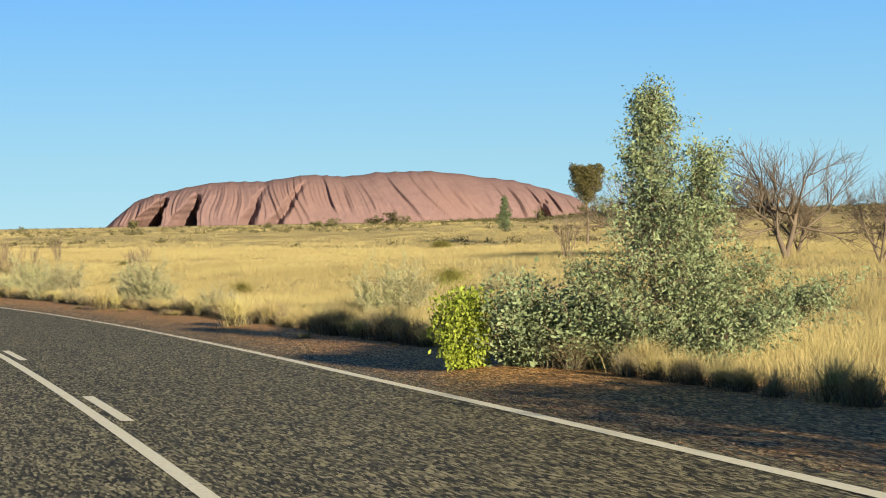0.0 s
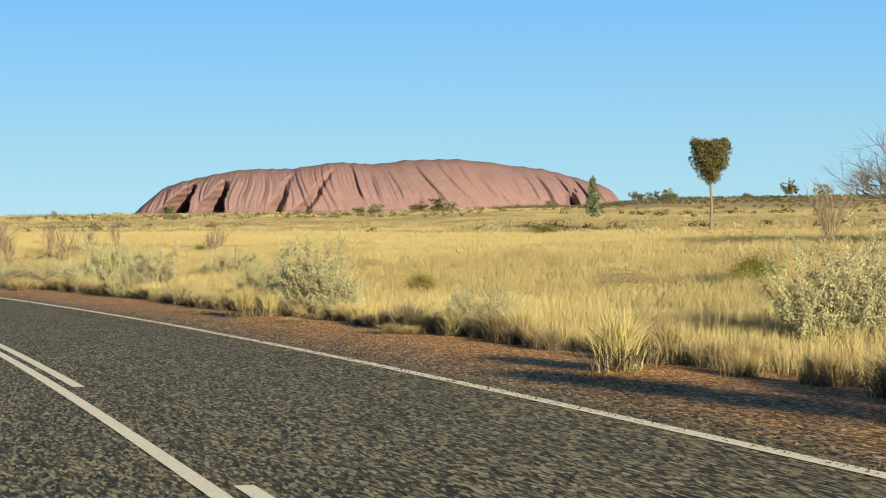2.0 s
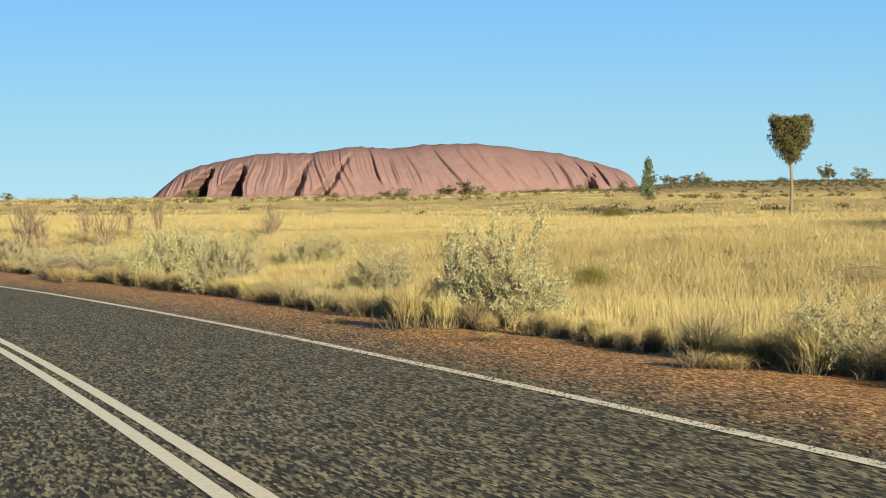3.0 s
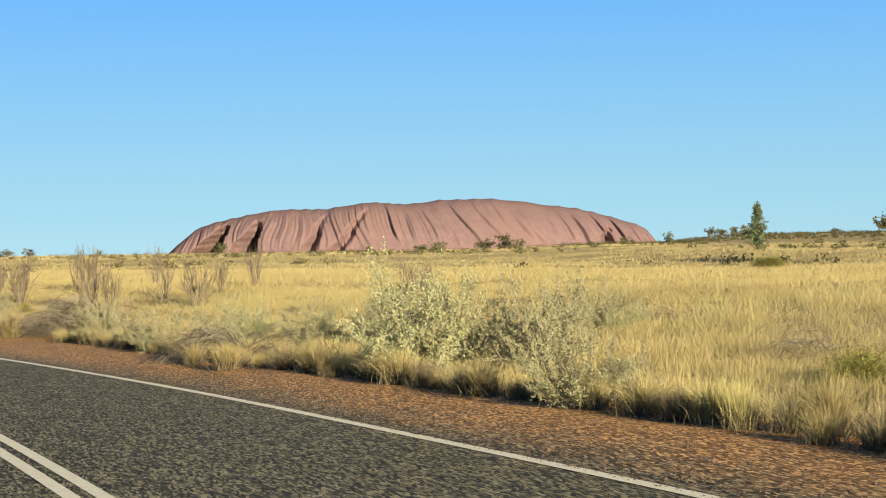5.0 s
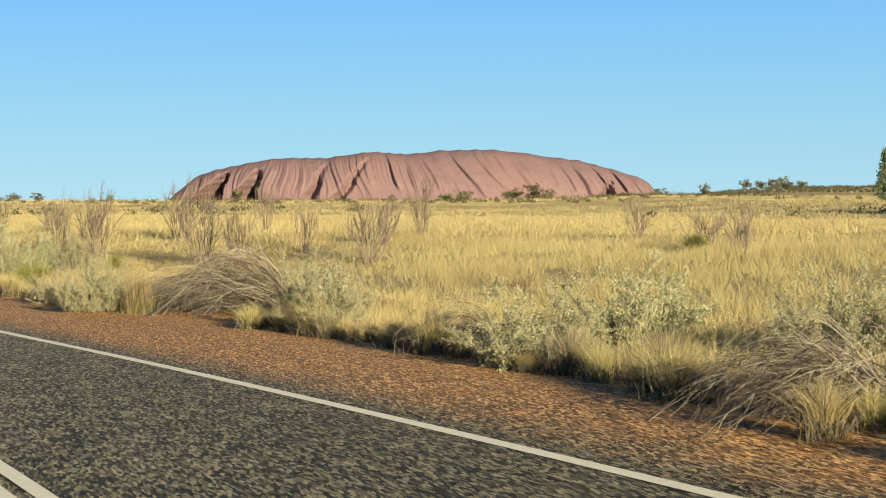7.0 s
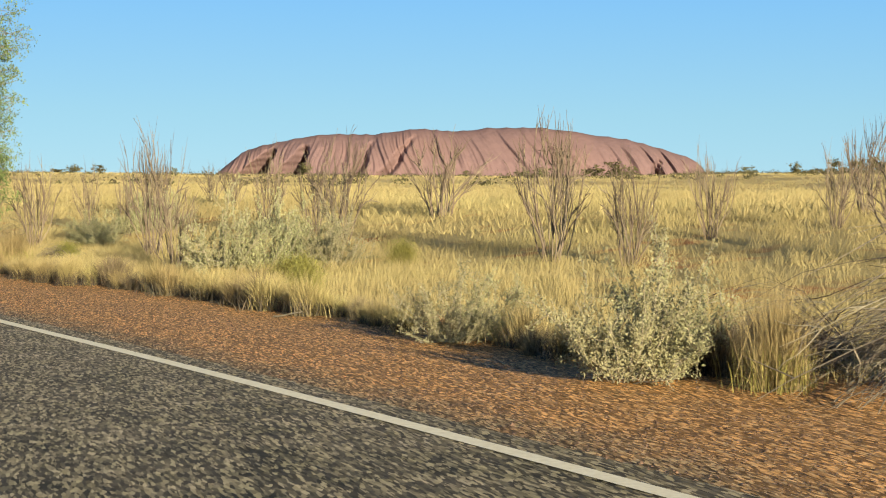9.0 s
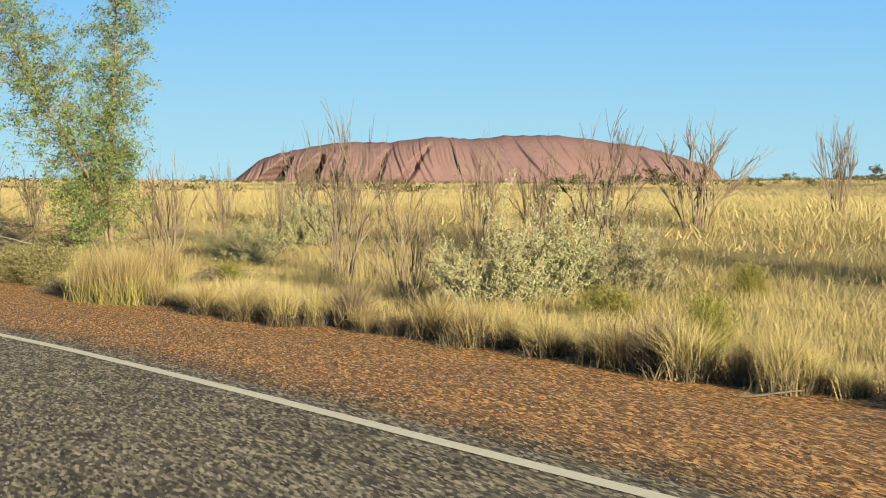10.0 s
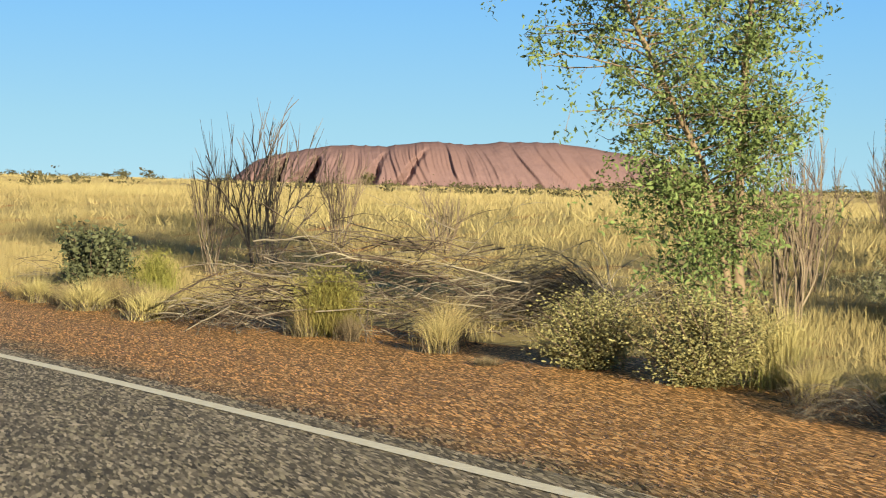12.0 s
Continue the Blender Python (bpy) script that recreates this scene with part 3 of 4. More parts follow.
def tussock(v):
    rng = np.random.default_rng(500 + v)
    n = 600
    turn, r = rng.uniform(0, 2 * np.pi, n), np.abs(rng.normal(0, 0.16, n))
    roots = np.stack([np.cos(turn) * r, np.sin(turn) * r, 0 * r], 1)
    roots[:, :2] *= 0.75
    V, F = blade_fan(rng, roots, 1.0, 0.0085, 0.5 + 0.08 * v, 0.5)
    # low old thatch, coloured dark to stand for shade at the foot
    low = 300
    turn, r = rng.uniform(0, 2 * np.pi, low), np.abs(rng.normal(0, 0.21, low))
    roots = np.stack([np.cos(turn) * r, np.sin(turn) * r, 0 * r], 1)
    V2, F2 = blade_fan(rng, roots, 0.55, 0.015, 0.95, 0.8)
    root = new("grass_tussock")
    part("blade_tuft", mesh_of("tall_blades", V, F, M_STRAW if v % 3 == 2 else M_TUSSOCK), root)
    part("skirt", mesh_of("low_blades", V2, F2, M_SHADED_THATCH), root, "old thatch at the foot, its colour darkened for the shade there")
    return root


def upright_tussock(v):
    """A tall stand of stiff straw blades over a fresh green foot."""
    rng = np.random.default_rng(550 + v)
    n = 950
    turn, r = rng.uniform(0, 2 * np.pi, n), np.abs(rng.normal(0, 0.17, n))
    roots = np.stack([np.cos(turn) * r, np.sin(turn) * r, 0 * r], 1)
    V, F = blade_fan(rng, roots, 1.0, 0.0055, 0.42, 0.35)
    turn, r = rng.uniform(0, 2 * np.pi, 460), np.abs(rng.normal(0, 0.22, 460))
    V2, F2 = blade_fan(rng, np.stack([np.cos(turn) * r, np.sin(turn) * r, 0 * r], 1), 0.5, 0.009, 0.8, 0.5)
    root = new("grass_tussock")
    part("blade_tuft", mesh_of("stiff_blades", V, F, M_TUSSOCK), root)
    part("skirt", mesh_of("green_blades", V2, F2, M_OLIVE), root, "yellow-green blades at the foot")
    return root


def branch_mesh(v):
    """A long dry fallen branch along +X."""
    rng = np.random.default_rng(600 + v)
    main = bough(rng, (0, 0, 0), (1, 0, 0.3), 1.0, 0.12, 0.06 + 0.03 * (v % 3), 9)
    lines = [(main, (0.005, 0.0065, 0.009)[v % 3], 0.0016)]
    for _ in range(3):
        k = rng.integers(3, 9)
        lines.append((bough(rng, main[k], main[k] - main[k - 1] + rng.normal(0, 0.045, 3), rng.uniform(0.15, 0.4), 0.1, 0.02, 4), 0.004, 0.0015))
    return mesh_of("dry_branch", *tubes(lines, 4), M_BRUSH if v % 5 > 1 else M_BRUSH_DARK)


BRANCHES = []


def brush_pile(x, y, height, width, way, count, label, deep=0.8):
    """Dead branches heaped to a dome; way is the bearing of their tips in degrees."""
    if not BRANCHES:
        BRANCHES.extend(branch_mesh(v) for v in range(12))
    rng = np.random.default_rng(int(abs(x * 31 + y * 17)) + 5)
    root = new("brush_pile")
    root.matrix_basis = pose(x, y, land(x, y) - 0.02, 0, 0, 0)
    w = radians(way)
    cx, cy = math.cos(w), math.sin(w)
    for i in range(count):
        a, across = rng.uniform(-0.5, 0.5), rng.normal(0, 0.4)
        dome = max(0.12, 1 - (2 * a) ** 2 * 0.7 - min(across * across, 1) * 0.6)
        z = (rng.uniform(0, 1) ** 0.8) * height * 1.35 * dome
        size = rng.uniform(0.4, 1.0) * min(max(width * 0.5, 0.8), 1.7)
        turn = way + rng.normal(0, 26) + (180 if rng.uniform() < 0.35 else 0)
        bx = a * width * cx - across * deep * cy - size * 0.45 * math.cos(radians(turn))
        by = a * width * cy + across * deep * cx - size * 0.45 * math.sin(radians(turn))
        ob = new("branch", BRANCHES[rng.integers(12)])
        ob.parent = root
        lift = pose(bx, by, max(z - 0.05 * size, 0.02), rng.uniform(-60, 60), rng.normal(4, 12), turn)
        ob.matrix_basis = lift @ Matrix.Diagonal((size, size, size * rng.uniform(0.6, 1.2), 1))
    return tagged(root, label, "brush pile", "dry brush along the verge")


def arch_mesh(v):
    """A whippy dead stem along +X that rises from its foot, bows over and hangs down at its far end."""
    rng = np.random.default_rng(650 + v)
    t = np.linspace(0, 1, 9)
    rise = rng.uniform(0.55, 1.0)
    main = np.stack([t * rng.uniform(0.8, 1.1), np.cumsum(rng.normal(0, 0.028, 9)), rise * np.sin(np.pi * (0.04 + 0.9 * t)) ** rng.uniform(0.7, 1.3) + np.cumsum(rng.normal(0, 0.035, 9))], 1)
    main -= main[0]
    lines = [(main, (0.0035, 0.005, 0.007)[v % 3], 0.0012)]
    for _ in range(6):
        k = rng.integers(2, 8)
        d = (main[k + 1] - main[k]) / np.linalg.norm(main[k + 1] - main[k])
        lines.append((bough(rng, main[k], d + rng.normal(0, 0.3, 3), rng.uniform(0.15, 0.42), 0.13, 0.04, 4), 0.0025, 0.001))
    return mesh_of("bowed_stem", *tubes(lines, 4), M_BRUSH_DARK if v % 3 == 0 else M_BRUSH)


ARCHES = []


def fallen_shrub(x, y, height, width, way, count, label, deep=0.6):
    """A toppled dead shrub: bowed stems that sweep from its foot to one side; way is the bearing of the sweep."""
    if not ARCHES:
        ARCHES.extend(arch_mesh(v) for v in range(12))
    rng = np.random.default_rng(int(abs(x * 37 + y * 19)) + 3)
    root = new("fallen_shrub")
    root.matrix_basis = pose(x, y, land(x, y) - 0.03)
    cx, cy = math.cos(radians(way)), math.sin(radians(way))
    for i in range(int(count * 1.4)):
        k = rng.uniform(0.22, 1.0)
        across = rng.normal(0, 0.42) * deep
        back = 0.5 - 0.35 * (1 - k) * rng.uniform(0, 2.4)
        bx, by = -back * width * cx - across * cy, -back * width * cy + across * cx
        ob = new("branch", ARCHES[rng.integers(12)])
        ob.parent = root
        turn = way + rng.normal(0, 24) + (180 if rng.uniform() < 0.12 else 0)
        long = k * width * rng.uniform(0.6, 1.1)
        ob.matrix_basis = pose(bx, by, rng.uniform(0, 0.3) * height, rng.normal(0, 20), rng.normal(0, 7), turn) @ Matrix.Diagonal((long, max(long, 0.8), height * k ** 0.7 * rng.uniform(0.3, 0.9), 1))
    return tagged(root, label, "dead shrub", "dry brush along the verge")


def dead_tree(v):
    rng = np.random.default_rng(700 + v)
    root = new("dead_tree")
    trunk, limbs, twigs = [], [], []

    def grow(start, way, length, r, level):
        b = bough(rng, start, way, length, 0.1, -0.02 if level else 0, 5)
        (trunk if level == 0 else limbs if level < 3 else twigs).append((b, r, r * 0.6))
        if level == 4:
            return
        for _ in range((7, 5, 5, 5)[level]):
            i = rng.integers(2, 6)
            d = (b[-1] - b[0]) / length
            d = d + rng.normal(0, 0.6 if level < 2 else 0.42, 3) + (0, 0, 0.2)
            grow(b[i], d, length * rng.uniform(0.55, 0.8), r * 0.48, level + 1)

    for _ in range(2 + v % 2):
        turn = rng.uniform(0, 2 * np.pi)
        grow((0, 0, 0), (0.35 * np.cos(turn), 0.35 * np.sin(turn), 1), 0.36, 0.0165, 0)
    part("trunk", mesh_of("dead_trunk", *tubes(trunk, 6), M_DEADTREE), root)
    part("branchwork", mesh_of("dead_limbs", *tubes(limbs, 4), M_DEADTREE), root)
    part("outer_twigwork", mesh_of("dead_tips", *tubes(twigs, 3), M_DEADTREE), root)
    return root


def leafy_tree(name, seed, trunks, limbs, leaf, mat, bark, per=26, fuzz=0.1):
    """trunks: (points, r0, r1); limbs: number a trunk, lowest share, reach at the foot and at the top, rise."""
    rng = np.random.default_rng(seed)
    root = new(name)
    boughs, spots = [], []
    for (pts, r0, r1), (n, low, reach0, reach1, rise) in zip(trunks, limbs):
        pts = np.asarray(pts, float)
        for i in range(n):
            t = low + (1 - low) * (i + rng.uniform(0, 1)) / n
            k = t * (len(pts) - 1)
            j = min(int(k), len(pts) - 2)
            p = pts[j] + (pts[j + 1] - pts[j]) * (k - j)
            turn = i * 2.4 + rng.normal(0, 0.4)
            reach = (reach0 * (1 - t) + reach1 * t) * rng.uniform(0.55, 1.15)
            b = bough(rng, p, (np.cos(turn), np.sin(turn), rise + rng.normal(0, 0.2)), reach, 0.14, 0.02, 5)
            boughs.append((b, 0.006 + 0.008 * reach, 0.003))
            for q in range(1, 6):
                m = int(per * (0.4 + 0.6 * q / 5))
                for _ in range(2):
                    tip = b[q] + rng.normal(0, fuzz * (0.6 + 0.5 * reach), 3)
                    boughs.append(((b[q], tip), 0.004, 0.002))
                    spots.append(tip + rng.normal(0, fuzz * 0.55, (m, 3)))
    part("trunk", mesh_of(name + "_trunk", *tubes(trunks, 7), bark), root)
    part("branchwork", mesh_of(name + "_limbs", *tubes(boughs, 3), bark), root)
    spots = np.concatenate(spots)
    spots = spots[spots[:, 2] > 0.1]
    part("crown", mesh_of(name + "_crown", *leaf_cards(rng, spots, leaf, 0.42, 0.3, -0.3), mat), root)
    return root


def far_tree(v):
    rng = np.random.default_rng(800 + v)
    root = new("distant_tree")
    part("trunk", mesh_of("far_trunk", *tubes([(bough(rng, (0, 0, 0), (0.1, 0, 1), 0.6, 0.05), 0.03, 0.02)], 5), M_DEAD), root)
    spots = []
    for _ in range(16):
        c = np.array([rng.normal(0, 0.22), rng.normal(0, 0.22), rng.uniform(0.35 - 0.15 * (v % 3), 0.95)])
        spots.append(c + rng.normal(0, 0.085, (26, 3)))
    part("crown", mesh_of("far_crown", *leaf_cards(rng, np.concatenate(spots), 0.13, 0.7, 0.3), M_SCRUB), root)
    return root


# ---- trees and bushes by the road, from the start of the walk on ----
SALT_LABEL = "grey-green saltbush with small pale leaves in dry grass"
STUB_LABEL = "leafless grey dead shrub with upright stems in grass"
PILE_LABEL = "heap of dry grey fallen branches beside the road"


def young_gum(x, y):
    spine = [(0, 0, 0), (0.03, 0.02, 0.9), (-0.02, 0.0, 1.9), (0.02, 0.03, 2.7), (0.0, 0.0, 3.4)]
    second = [(0.1, -0.1, 0.1), (0.45, -0.15, 1.0), (0.6, -0.2, 1.9), (0.64, -0.2, 2.7)]
    skirt = [(0.2, -0.1, 0.05), (0.9, -0.3, 0.45), (1.6, -0.45, 0.75), (2.1, -0.6, 0.9)]
    skirt2 = [(-0.1, 0.1, 0.05), (-0.4, 0.3, 0.6), (-0.65, 0.4, 1.3)]
    skirt3 = [(0.1, -0.1, 0.05), (0.5, -0.6, 0.4), (1.1, -1.0, 0.7)]
    skirt4 = [(0.1, 0, 0.05), (0.7, -0.2, 0.7), (1.2, -0.3, 1.25)]
    ob = leafy_tree("young_gum_tree", 11, [(spine, 0.045, 0.006), (second, 0.03, 0.005), (skirt, 0.02, 0.005), (skirt2, 0.02, 0.005), (skirt3, 0.02, 0.005), (skirt4, 0.02, 0.005)],
                    [(120, 0.05, 1.0, 0.16, 0.45), (70, 0.1, 0.75, 0.16, 0.45), (44, 0.1, 0.7, 0.45, 0.3), (34, 0.1, 0.6, 0.4, 0.35), (30, 0.1, 0.6, 0.4, 0.3), (34, 0.1, 0.6, 0.4, 0.3)],
                    0.05, M_BLUEGUM, M_BARK, 20, 0.11)
    ob.matrix_basis = pose(x, y, land(x, y) - 0.05, 0, 0, 0)
    tagged(ob, "young gum tree with blue-green leaves down to the ground", "tree")


def tall_gum(x, y):
    right = [(0, 0, 0), (-0.12, 0.02, 1.0), (-0.14, 0, 2.0), (-0.08, 0.05, 3.2), (-0.02, 0.0, 4.6), (0.0, 0, 6.2)]
    left = [(-0.1, 0.05, 0.0), (-0.2, 0.1, 0.9), (-0.5, 0.1, 2.0), (-1.25, 0.1, 3.3), (-2.0, 0.05, 4.6), (-2.75, 0, 6.0)]
    low = [(-0.15, 0.05, 0.1), (-0.5, 0.0, 0.8), (-0.8, -0.1, 1.5), (-1.0, -0.1, 2.1)]
    ob = leafy_tree("gum_tree", 12, [(right, 0.072, 0.012), (left, 0.052, 0.01), (low, 0.03, 0.006)],
                    [(92, 0.4, 0.75, 0.95, 0.3), (150, 0.24, 0.9, 1.42, 0.3), (18, 0.25, 0.5, 0.5, 0.2)], 0.06, M_GUM, M_GUM_BARK, 21, 0.11)
    ob.matrix_basis = pose(x, y, land(x, y) - 0.05, 0, 0, 4)
    tagged(ob, "slender two-stemmed gum tree with pale bark", "tree")


young_gum(8.6, 18.2)
tall_gum(-7.45, 128.0)


def bush(x, y, h, w, mat, name_label, seed, leaf=0.06, shoots=40):
    ob = green_bush(seed, leaf, mat, shoots)
    ob.matrix_basis = pose(x, y, land(x, y) - 0.03, 0, 0, seed * 40)
    ob.scale = (w, w, h)
    tagged(ob, name_label, "bush")


bush(6.65, 19.65, 1.0, 0.75, M_LIME, "bright yellow-green leafy bush at the verge", 1, 0.055, 75)
bush(7.35, 19.3, 1.1, 1.3, M_BLUEGUM, "grey-green leafy bush beside a young gum tree", 2, 0.05)
bush(8.0, 19.0, 1.0, 1.6, M_BLUEGUM, "low grey-green leafy bush beside a young gum tree", 9, 0.045)
# next two: added right of the view, only to cast shade on the verge
bush(8.7, 7.4, 1.9, 2.3, M_BLUEGUM, "tall leafy bush added out of view to shade the verge", 5, 0.05)
bush(8.8, 2.0, 2.8, 2.6, M_BLUEGUM, "broad leafy bush added out of view to shade the verge", 6, 0.05)
bush(-13.7, 138.1, 1.1, 1.4, M_DARKLEAF, "dark green leafy bush behind the verge", 3, 0.06)
bush(-8.8, 126.0, 0.85, 1.4, M_SAGE, "low yellow-green leafy bush under a gum tree", 7, 0.026, 95)
bush(-9.4, 127.3, 0.75, 1.2, M_SAGE, "low olive-green leafy bush at the verge", 8, 0.026, 95)


def heart_oak(x, y):
    rng = np.random.default_rng(21)
    root = new("desert_oak")
    trunk = [(0, 0, 0), (0.05, 0, 2.0), (-0.02, 0, 3.6), (0.0, 0, 6.0)]
    part("trunk", mesh_of("oak_trunk", *tubes([(trunk, 0.11, 0.05)], 7), M_BARK), root)
    limbs, spots = [], []
    for i in range(90):
        t = rng.uniform(0, 1)
        turn = i * 2.4
        z0 = 3.75 + 1.85 * t
        reach = (0.35 + 1.45 * t) * rng.uniform(0.5, 1.0)
        b = bough(rng, (0, 0, z0), (np.cos(turn), np.sin(turn), 1.1), reach, 0.08, 0.0, 4)
        limbs.append((b, 0.025, 0.008))
        for q in b[1:]:
            spots.append(q + rng.normal(0, 0.15, (38, 3)) * (1, 1, 1.4))
    part("limbs", mesh_of("oak_limbs", *tubes(limbs, 3), M_BARK), root)
    # a full crown, pointed below, with two lobes above
    p = rng.uniform((-1.35, -1.1, 3.5), (1.35, 1.1, 7.1), (26000, 3))
    wave = 0.2 * np.sin(p[:, 0] * 6 + p[:, 2] * 3) + 0.16 * np.sin(p[:, 1] * 9 - p[:, 2] * 5 + p[:, 0] * 4)
    reach = 1.2 * np.clip((p[:, 2] - 3.5) / 2.0, 0, 1) ** 0.65 + wave * 0.6
    lid = 6.05 + 0.85 * np.sqrt(np.maximum(0, 1 - ((np.abs(p[:, 0] + 0.08) - 0.5) / 0.82) ** 2)) + wave * 0.7
    inside = (np.hypot(p[:, 0], p[:, 1] * 1.2) < reach) & (p[:, 2] < lid)
    spots = np.concatenate([p[inside], *spots[::5]])
    spots = spots[spots[:, 2] < 6.62 + 0.35 * np.clip(np.abs(spots[:, 0] + 0.08) / 0.45, 0, 1)]
    part("crown", mesh_of("oak_crown", *leaf_cards(rng, spots, 0.17, 0.3, 0.3, -1.2), M_OAK), root)
    root.matrix_basis = pose(x, y, land(x, y) - 0.1, 0, 0, -22)
    root.scale = (1.3, 1.3, 1.08)
    tagged(root, "young desert oak with a heart-shaped olive crown", "tree")


heart_oak(57.6, 135.6)


def spire_oak(x, y, h, w):
    ob = leafy_tree("spire_tree", 31, [([(0, 0, 0), (0.02, 0, 0.35), (-0.02, 0, 0.7), (0, 0, 1.0)], 0.012, 0.004)], [(70, 0.02, 0.42, 0.07, 0.5)], 0.06, M_SPIRE, M_BARK, 7, 0.035)
    ob.matrix_basis = pose(x, y, land(x, y) - 0.05)
    ob.scale = (w, w, h)
    tagged(ob, "slim spire-shaped dark green young oak", "tree")


spire_oak(67.0, 182.9, 4.1, 3.0)

for x, y, h, w, pick, a in ((33.3, 58.0, 6.5, 8.4, 0, 10), (29.6, 64.6, 4.4, 5.2, 1, 50), (31.4, 65.2, 4.4, 5.6, 2, 200), (31.5, 48.5, 3.6, 3.2, 3, 90), (38.5, 66.0, 4.0, 3.5, 1, 140)):
    put("dead_tree", dead_tree, x, y, h, w, a, "bare grey dead tree with fanned branches", "dead tree", "dead trees", pick=pick)


def stub(x, y, h, w, turn=None):
    put("stub", dead_shrub, x, y, 1.12 * h, max(w * 1.1, 0.37 * h), (x * 57 + y * 31) % 360 if turn is None else turn, STUB_LABEL, "dead shrub", "dead shrubs", variants=6)


for _place in (
        (-11.6, 140.6, 2.3, 0.73),
        (-10.8, 140.2, 2.72, 1.36),
        (-9.1, 142.2, 1.89, 0.8),
        (-7.7, 140.0, 1.19, 0.79),
        (-6.4, 129.2, 2.27, 1.05),
        (-4.9, 131.5, 1.78, 0.7),
        (-4.0, 128.6, 1.79, 0.36),
        (-3.9, 121.9, 2.9, 0.8),
        (-3.8, 117.4, 1.73, 0.86),
        (-3.0, 132.5, 2.05, 0.95),
        (-1.0, 123.5, 2.18, 0.69),
        (-0.9, 136.8, 1.15, 0.73),
        (-0.6, 133.5, 1.3, 0.83),
        (-0.1, 119.4, 2.35, 1.14),
        (0.0, 123.2, 1.76, 0.84),
        (2.3, 112.1, 2.55, 1.3),
        (3.0, 110.3, 1.81, 0.81),
        (3.0, 122.8, 1.86, 1.59),
        (5.3, 112.2, 1.6, 0.8),
        (5.8, 106.4, 1.77, 1.35),
        (6.0, 123.0, 1.79, 0.76),
        (9.1, 113.5, 1.9, 0.8),
        (7.4, 111.5, 1.45, 0.7),
        (12.2, 98.4, 1.11, 0.83),
        (12.8, 101.6, 0.96, 1.03),
        (14.5, 109.7, 1.28, 0.83),
        (26.5, 64.6, 2.06, 1.16),
):
    stub(*_place)


def salt(x, y, h, w):
    """A bush, or a row of bushes grown together where it is broad."""
    n = max(1, round(w / 0.75))
    for i in range(n):
        k = (i + 0.5) / n - 0.5
        along, off = k * (w - w / n), 0.7 * math.sin(5.1 * i + x)
        high = 1.3 * h * (1 - 0.3 * abs(k)) * (0.95 + 0.15 * math.sin(7.3 * i + y))
        put("salt", saltbush, x + 0.85 * along + 0.5 * off, y - 0.5 * along + 0.85 * off, high, max(w / n * 1.55, 0.85 * high), (x * 67 + y * 41 + 97 * i) % 360, SALT_LABEL, "shrub", "saltbushes", variants=6)


for _place in (
        (-4.9, 128.0, 0.68, 2.11),
        (-3.6, 128.4, 1.15, 1.7),
        (-2.0, 115.6, 1.4, 3.05),
        (-1.75, 102.5, 0.67, 1.17),
        (-1.4, 98.3, 1.23, 1.15),
        (1.2, 90.4, 1.03, 1.91),
        (1.6, 82.6, 0.7, 0.86),
        (1.9, 95.3, 0.65, 1.37),
        (4.0, 84.9, 1.11, 1.61),
        (4.8, 71.0, 1.44, 1.32),
        (5.0, 64.8, 0.75, 1.35),
        (5.4, 82.4, 0.85, 1.32),
        (6.2, 70.2, 1.2, 1.6),
        (5.7, 73.0, 1.33, 1.0),
        (6.4, 80.0, 1.19, 1.91),
        (6.9, 50.8, 1.2, 2.04),
        (7.3, 41.9, 0.9, 1.21),
        (7.5, 60.5, 1.12, 1.49),
        (9.6, 77.0, 0.82, 2.07),
        (11.2, 38.3, 1.23, 1.74),
        (11.8, 30.0, 1.05, 0.81),
        (16.6, 44.6, 0.74, 1.34),
):
    salt(*_place)


def olive(x, y, h, w):
    put("olive", broom_bush, x, y, h, w, (x * 77 + y * 11) % 360, "soft olive-green broom bush in dry grass", "bush", "broom bushes", variants=3)


for _place in (
        (-12.8, 137.5, 0.88, 0.78),
        (-11.2, 131.4, 0.95, 0.95),
        (-5.7, 123.7, 0.54, 0.81),
        (-2.6, 109.2, 0.83, 0.67),
        (-2.1, 113.5, 0.52, 0.92),
        (0.0, 113.9, 0.62, 0.66),
        (8.4, 64.8, 0.59, 1.17),
        (11.1, 57.9, 0.64, 0.99),
        (12.0, 100.4, 0.47, 0.79),
        (16.8, 51.2, 0.7, 1.37),
        (43.8, 135.8, 0.85, 2.6),
):
    olive(*_place)

FALLEN_LABEL = "toppled dead shrub with long bowed grey stems"
fallen_shrub(2.1, 77.6, 1.03, 1.89, 165, 206, FALLEN_LABEL)
fallen_shrub(1.7, 85.4, 0.84, 1.35, 165, 145, FALLEN_LABEL)
fallen_shrub(14.7, 53.8, 0.5, 2.2, 165, 70, FALLEN_LABEL)
fallen_shrub(17.1, 67.6, 0.39, 1.63, 165, 107, FALLEN_LABEL)
fallen_shrub(9.4, 68.5, 0.85, 1.4, 165, 70, FALLEN_LABEL)
fallen_shrub(11.7, 78.4, 0.42, 0.91, 165, 88, FALLEN_LABEL)
fallen_shrub(0.35, 96.3, 1.6, 3.2, 165, 230, FALLEN_LABEL)
fallen_shrub(-8.7, 131.6, 1.12, 2.3, 165, 253, FALLEN_LABEL)
fallen_shrub(-8.8, 123.6, 0.45, 0.9, 165, 90, FALLEN_LABEL)
fallen_shrub(-6.1, 123.6, 0.6, 1.07, 165, 108, FALLEN_LABEL)
fallen_shrub(-0.4, 98.2, 0.9, 1.6, 165, 168, FALLEN_LABEL)
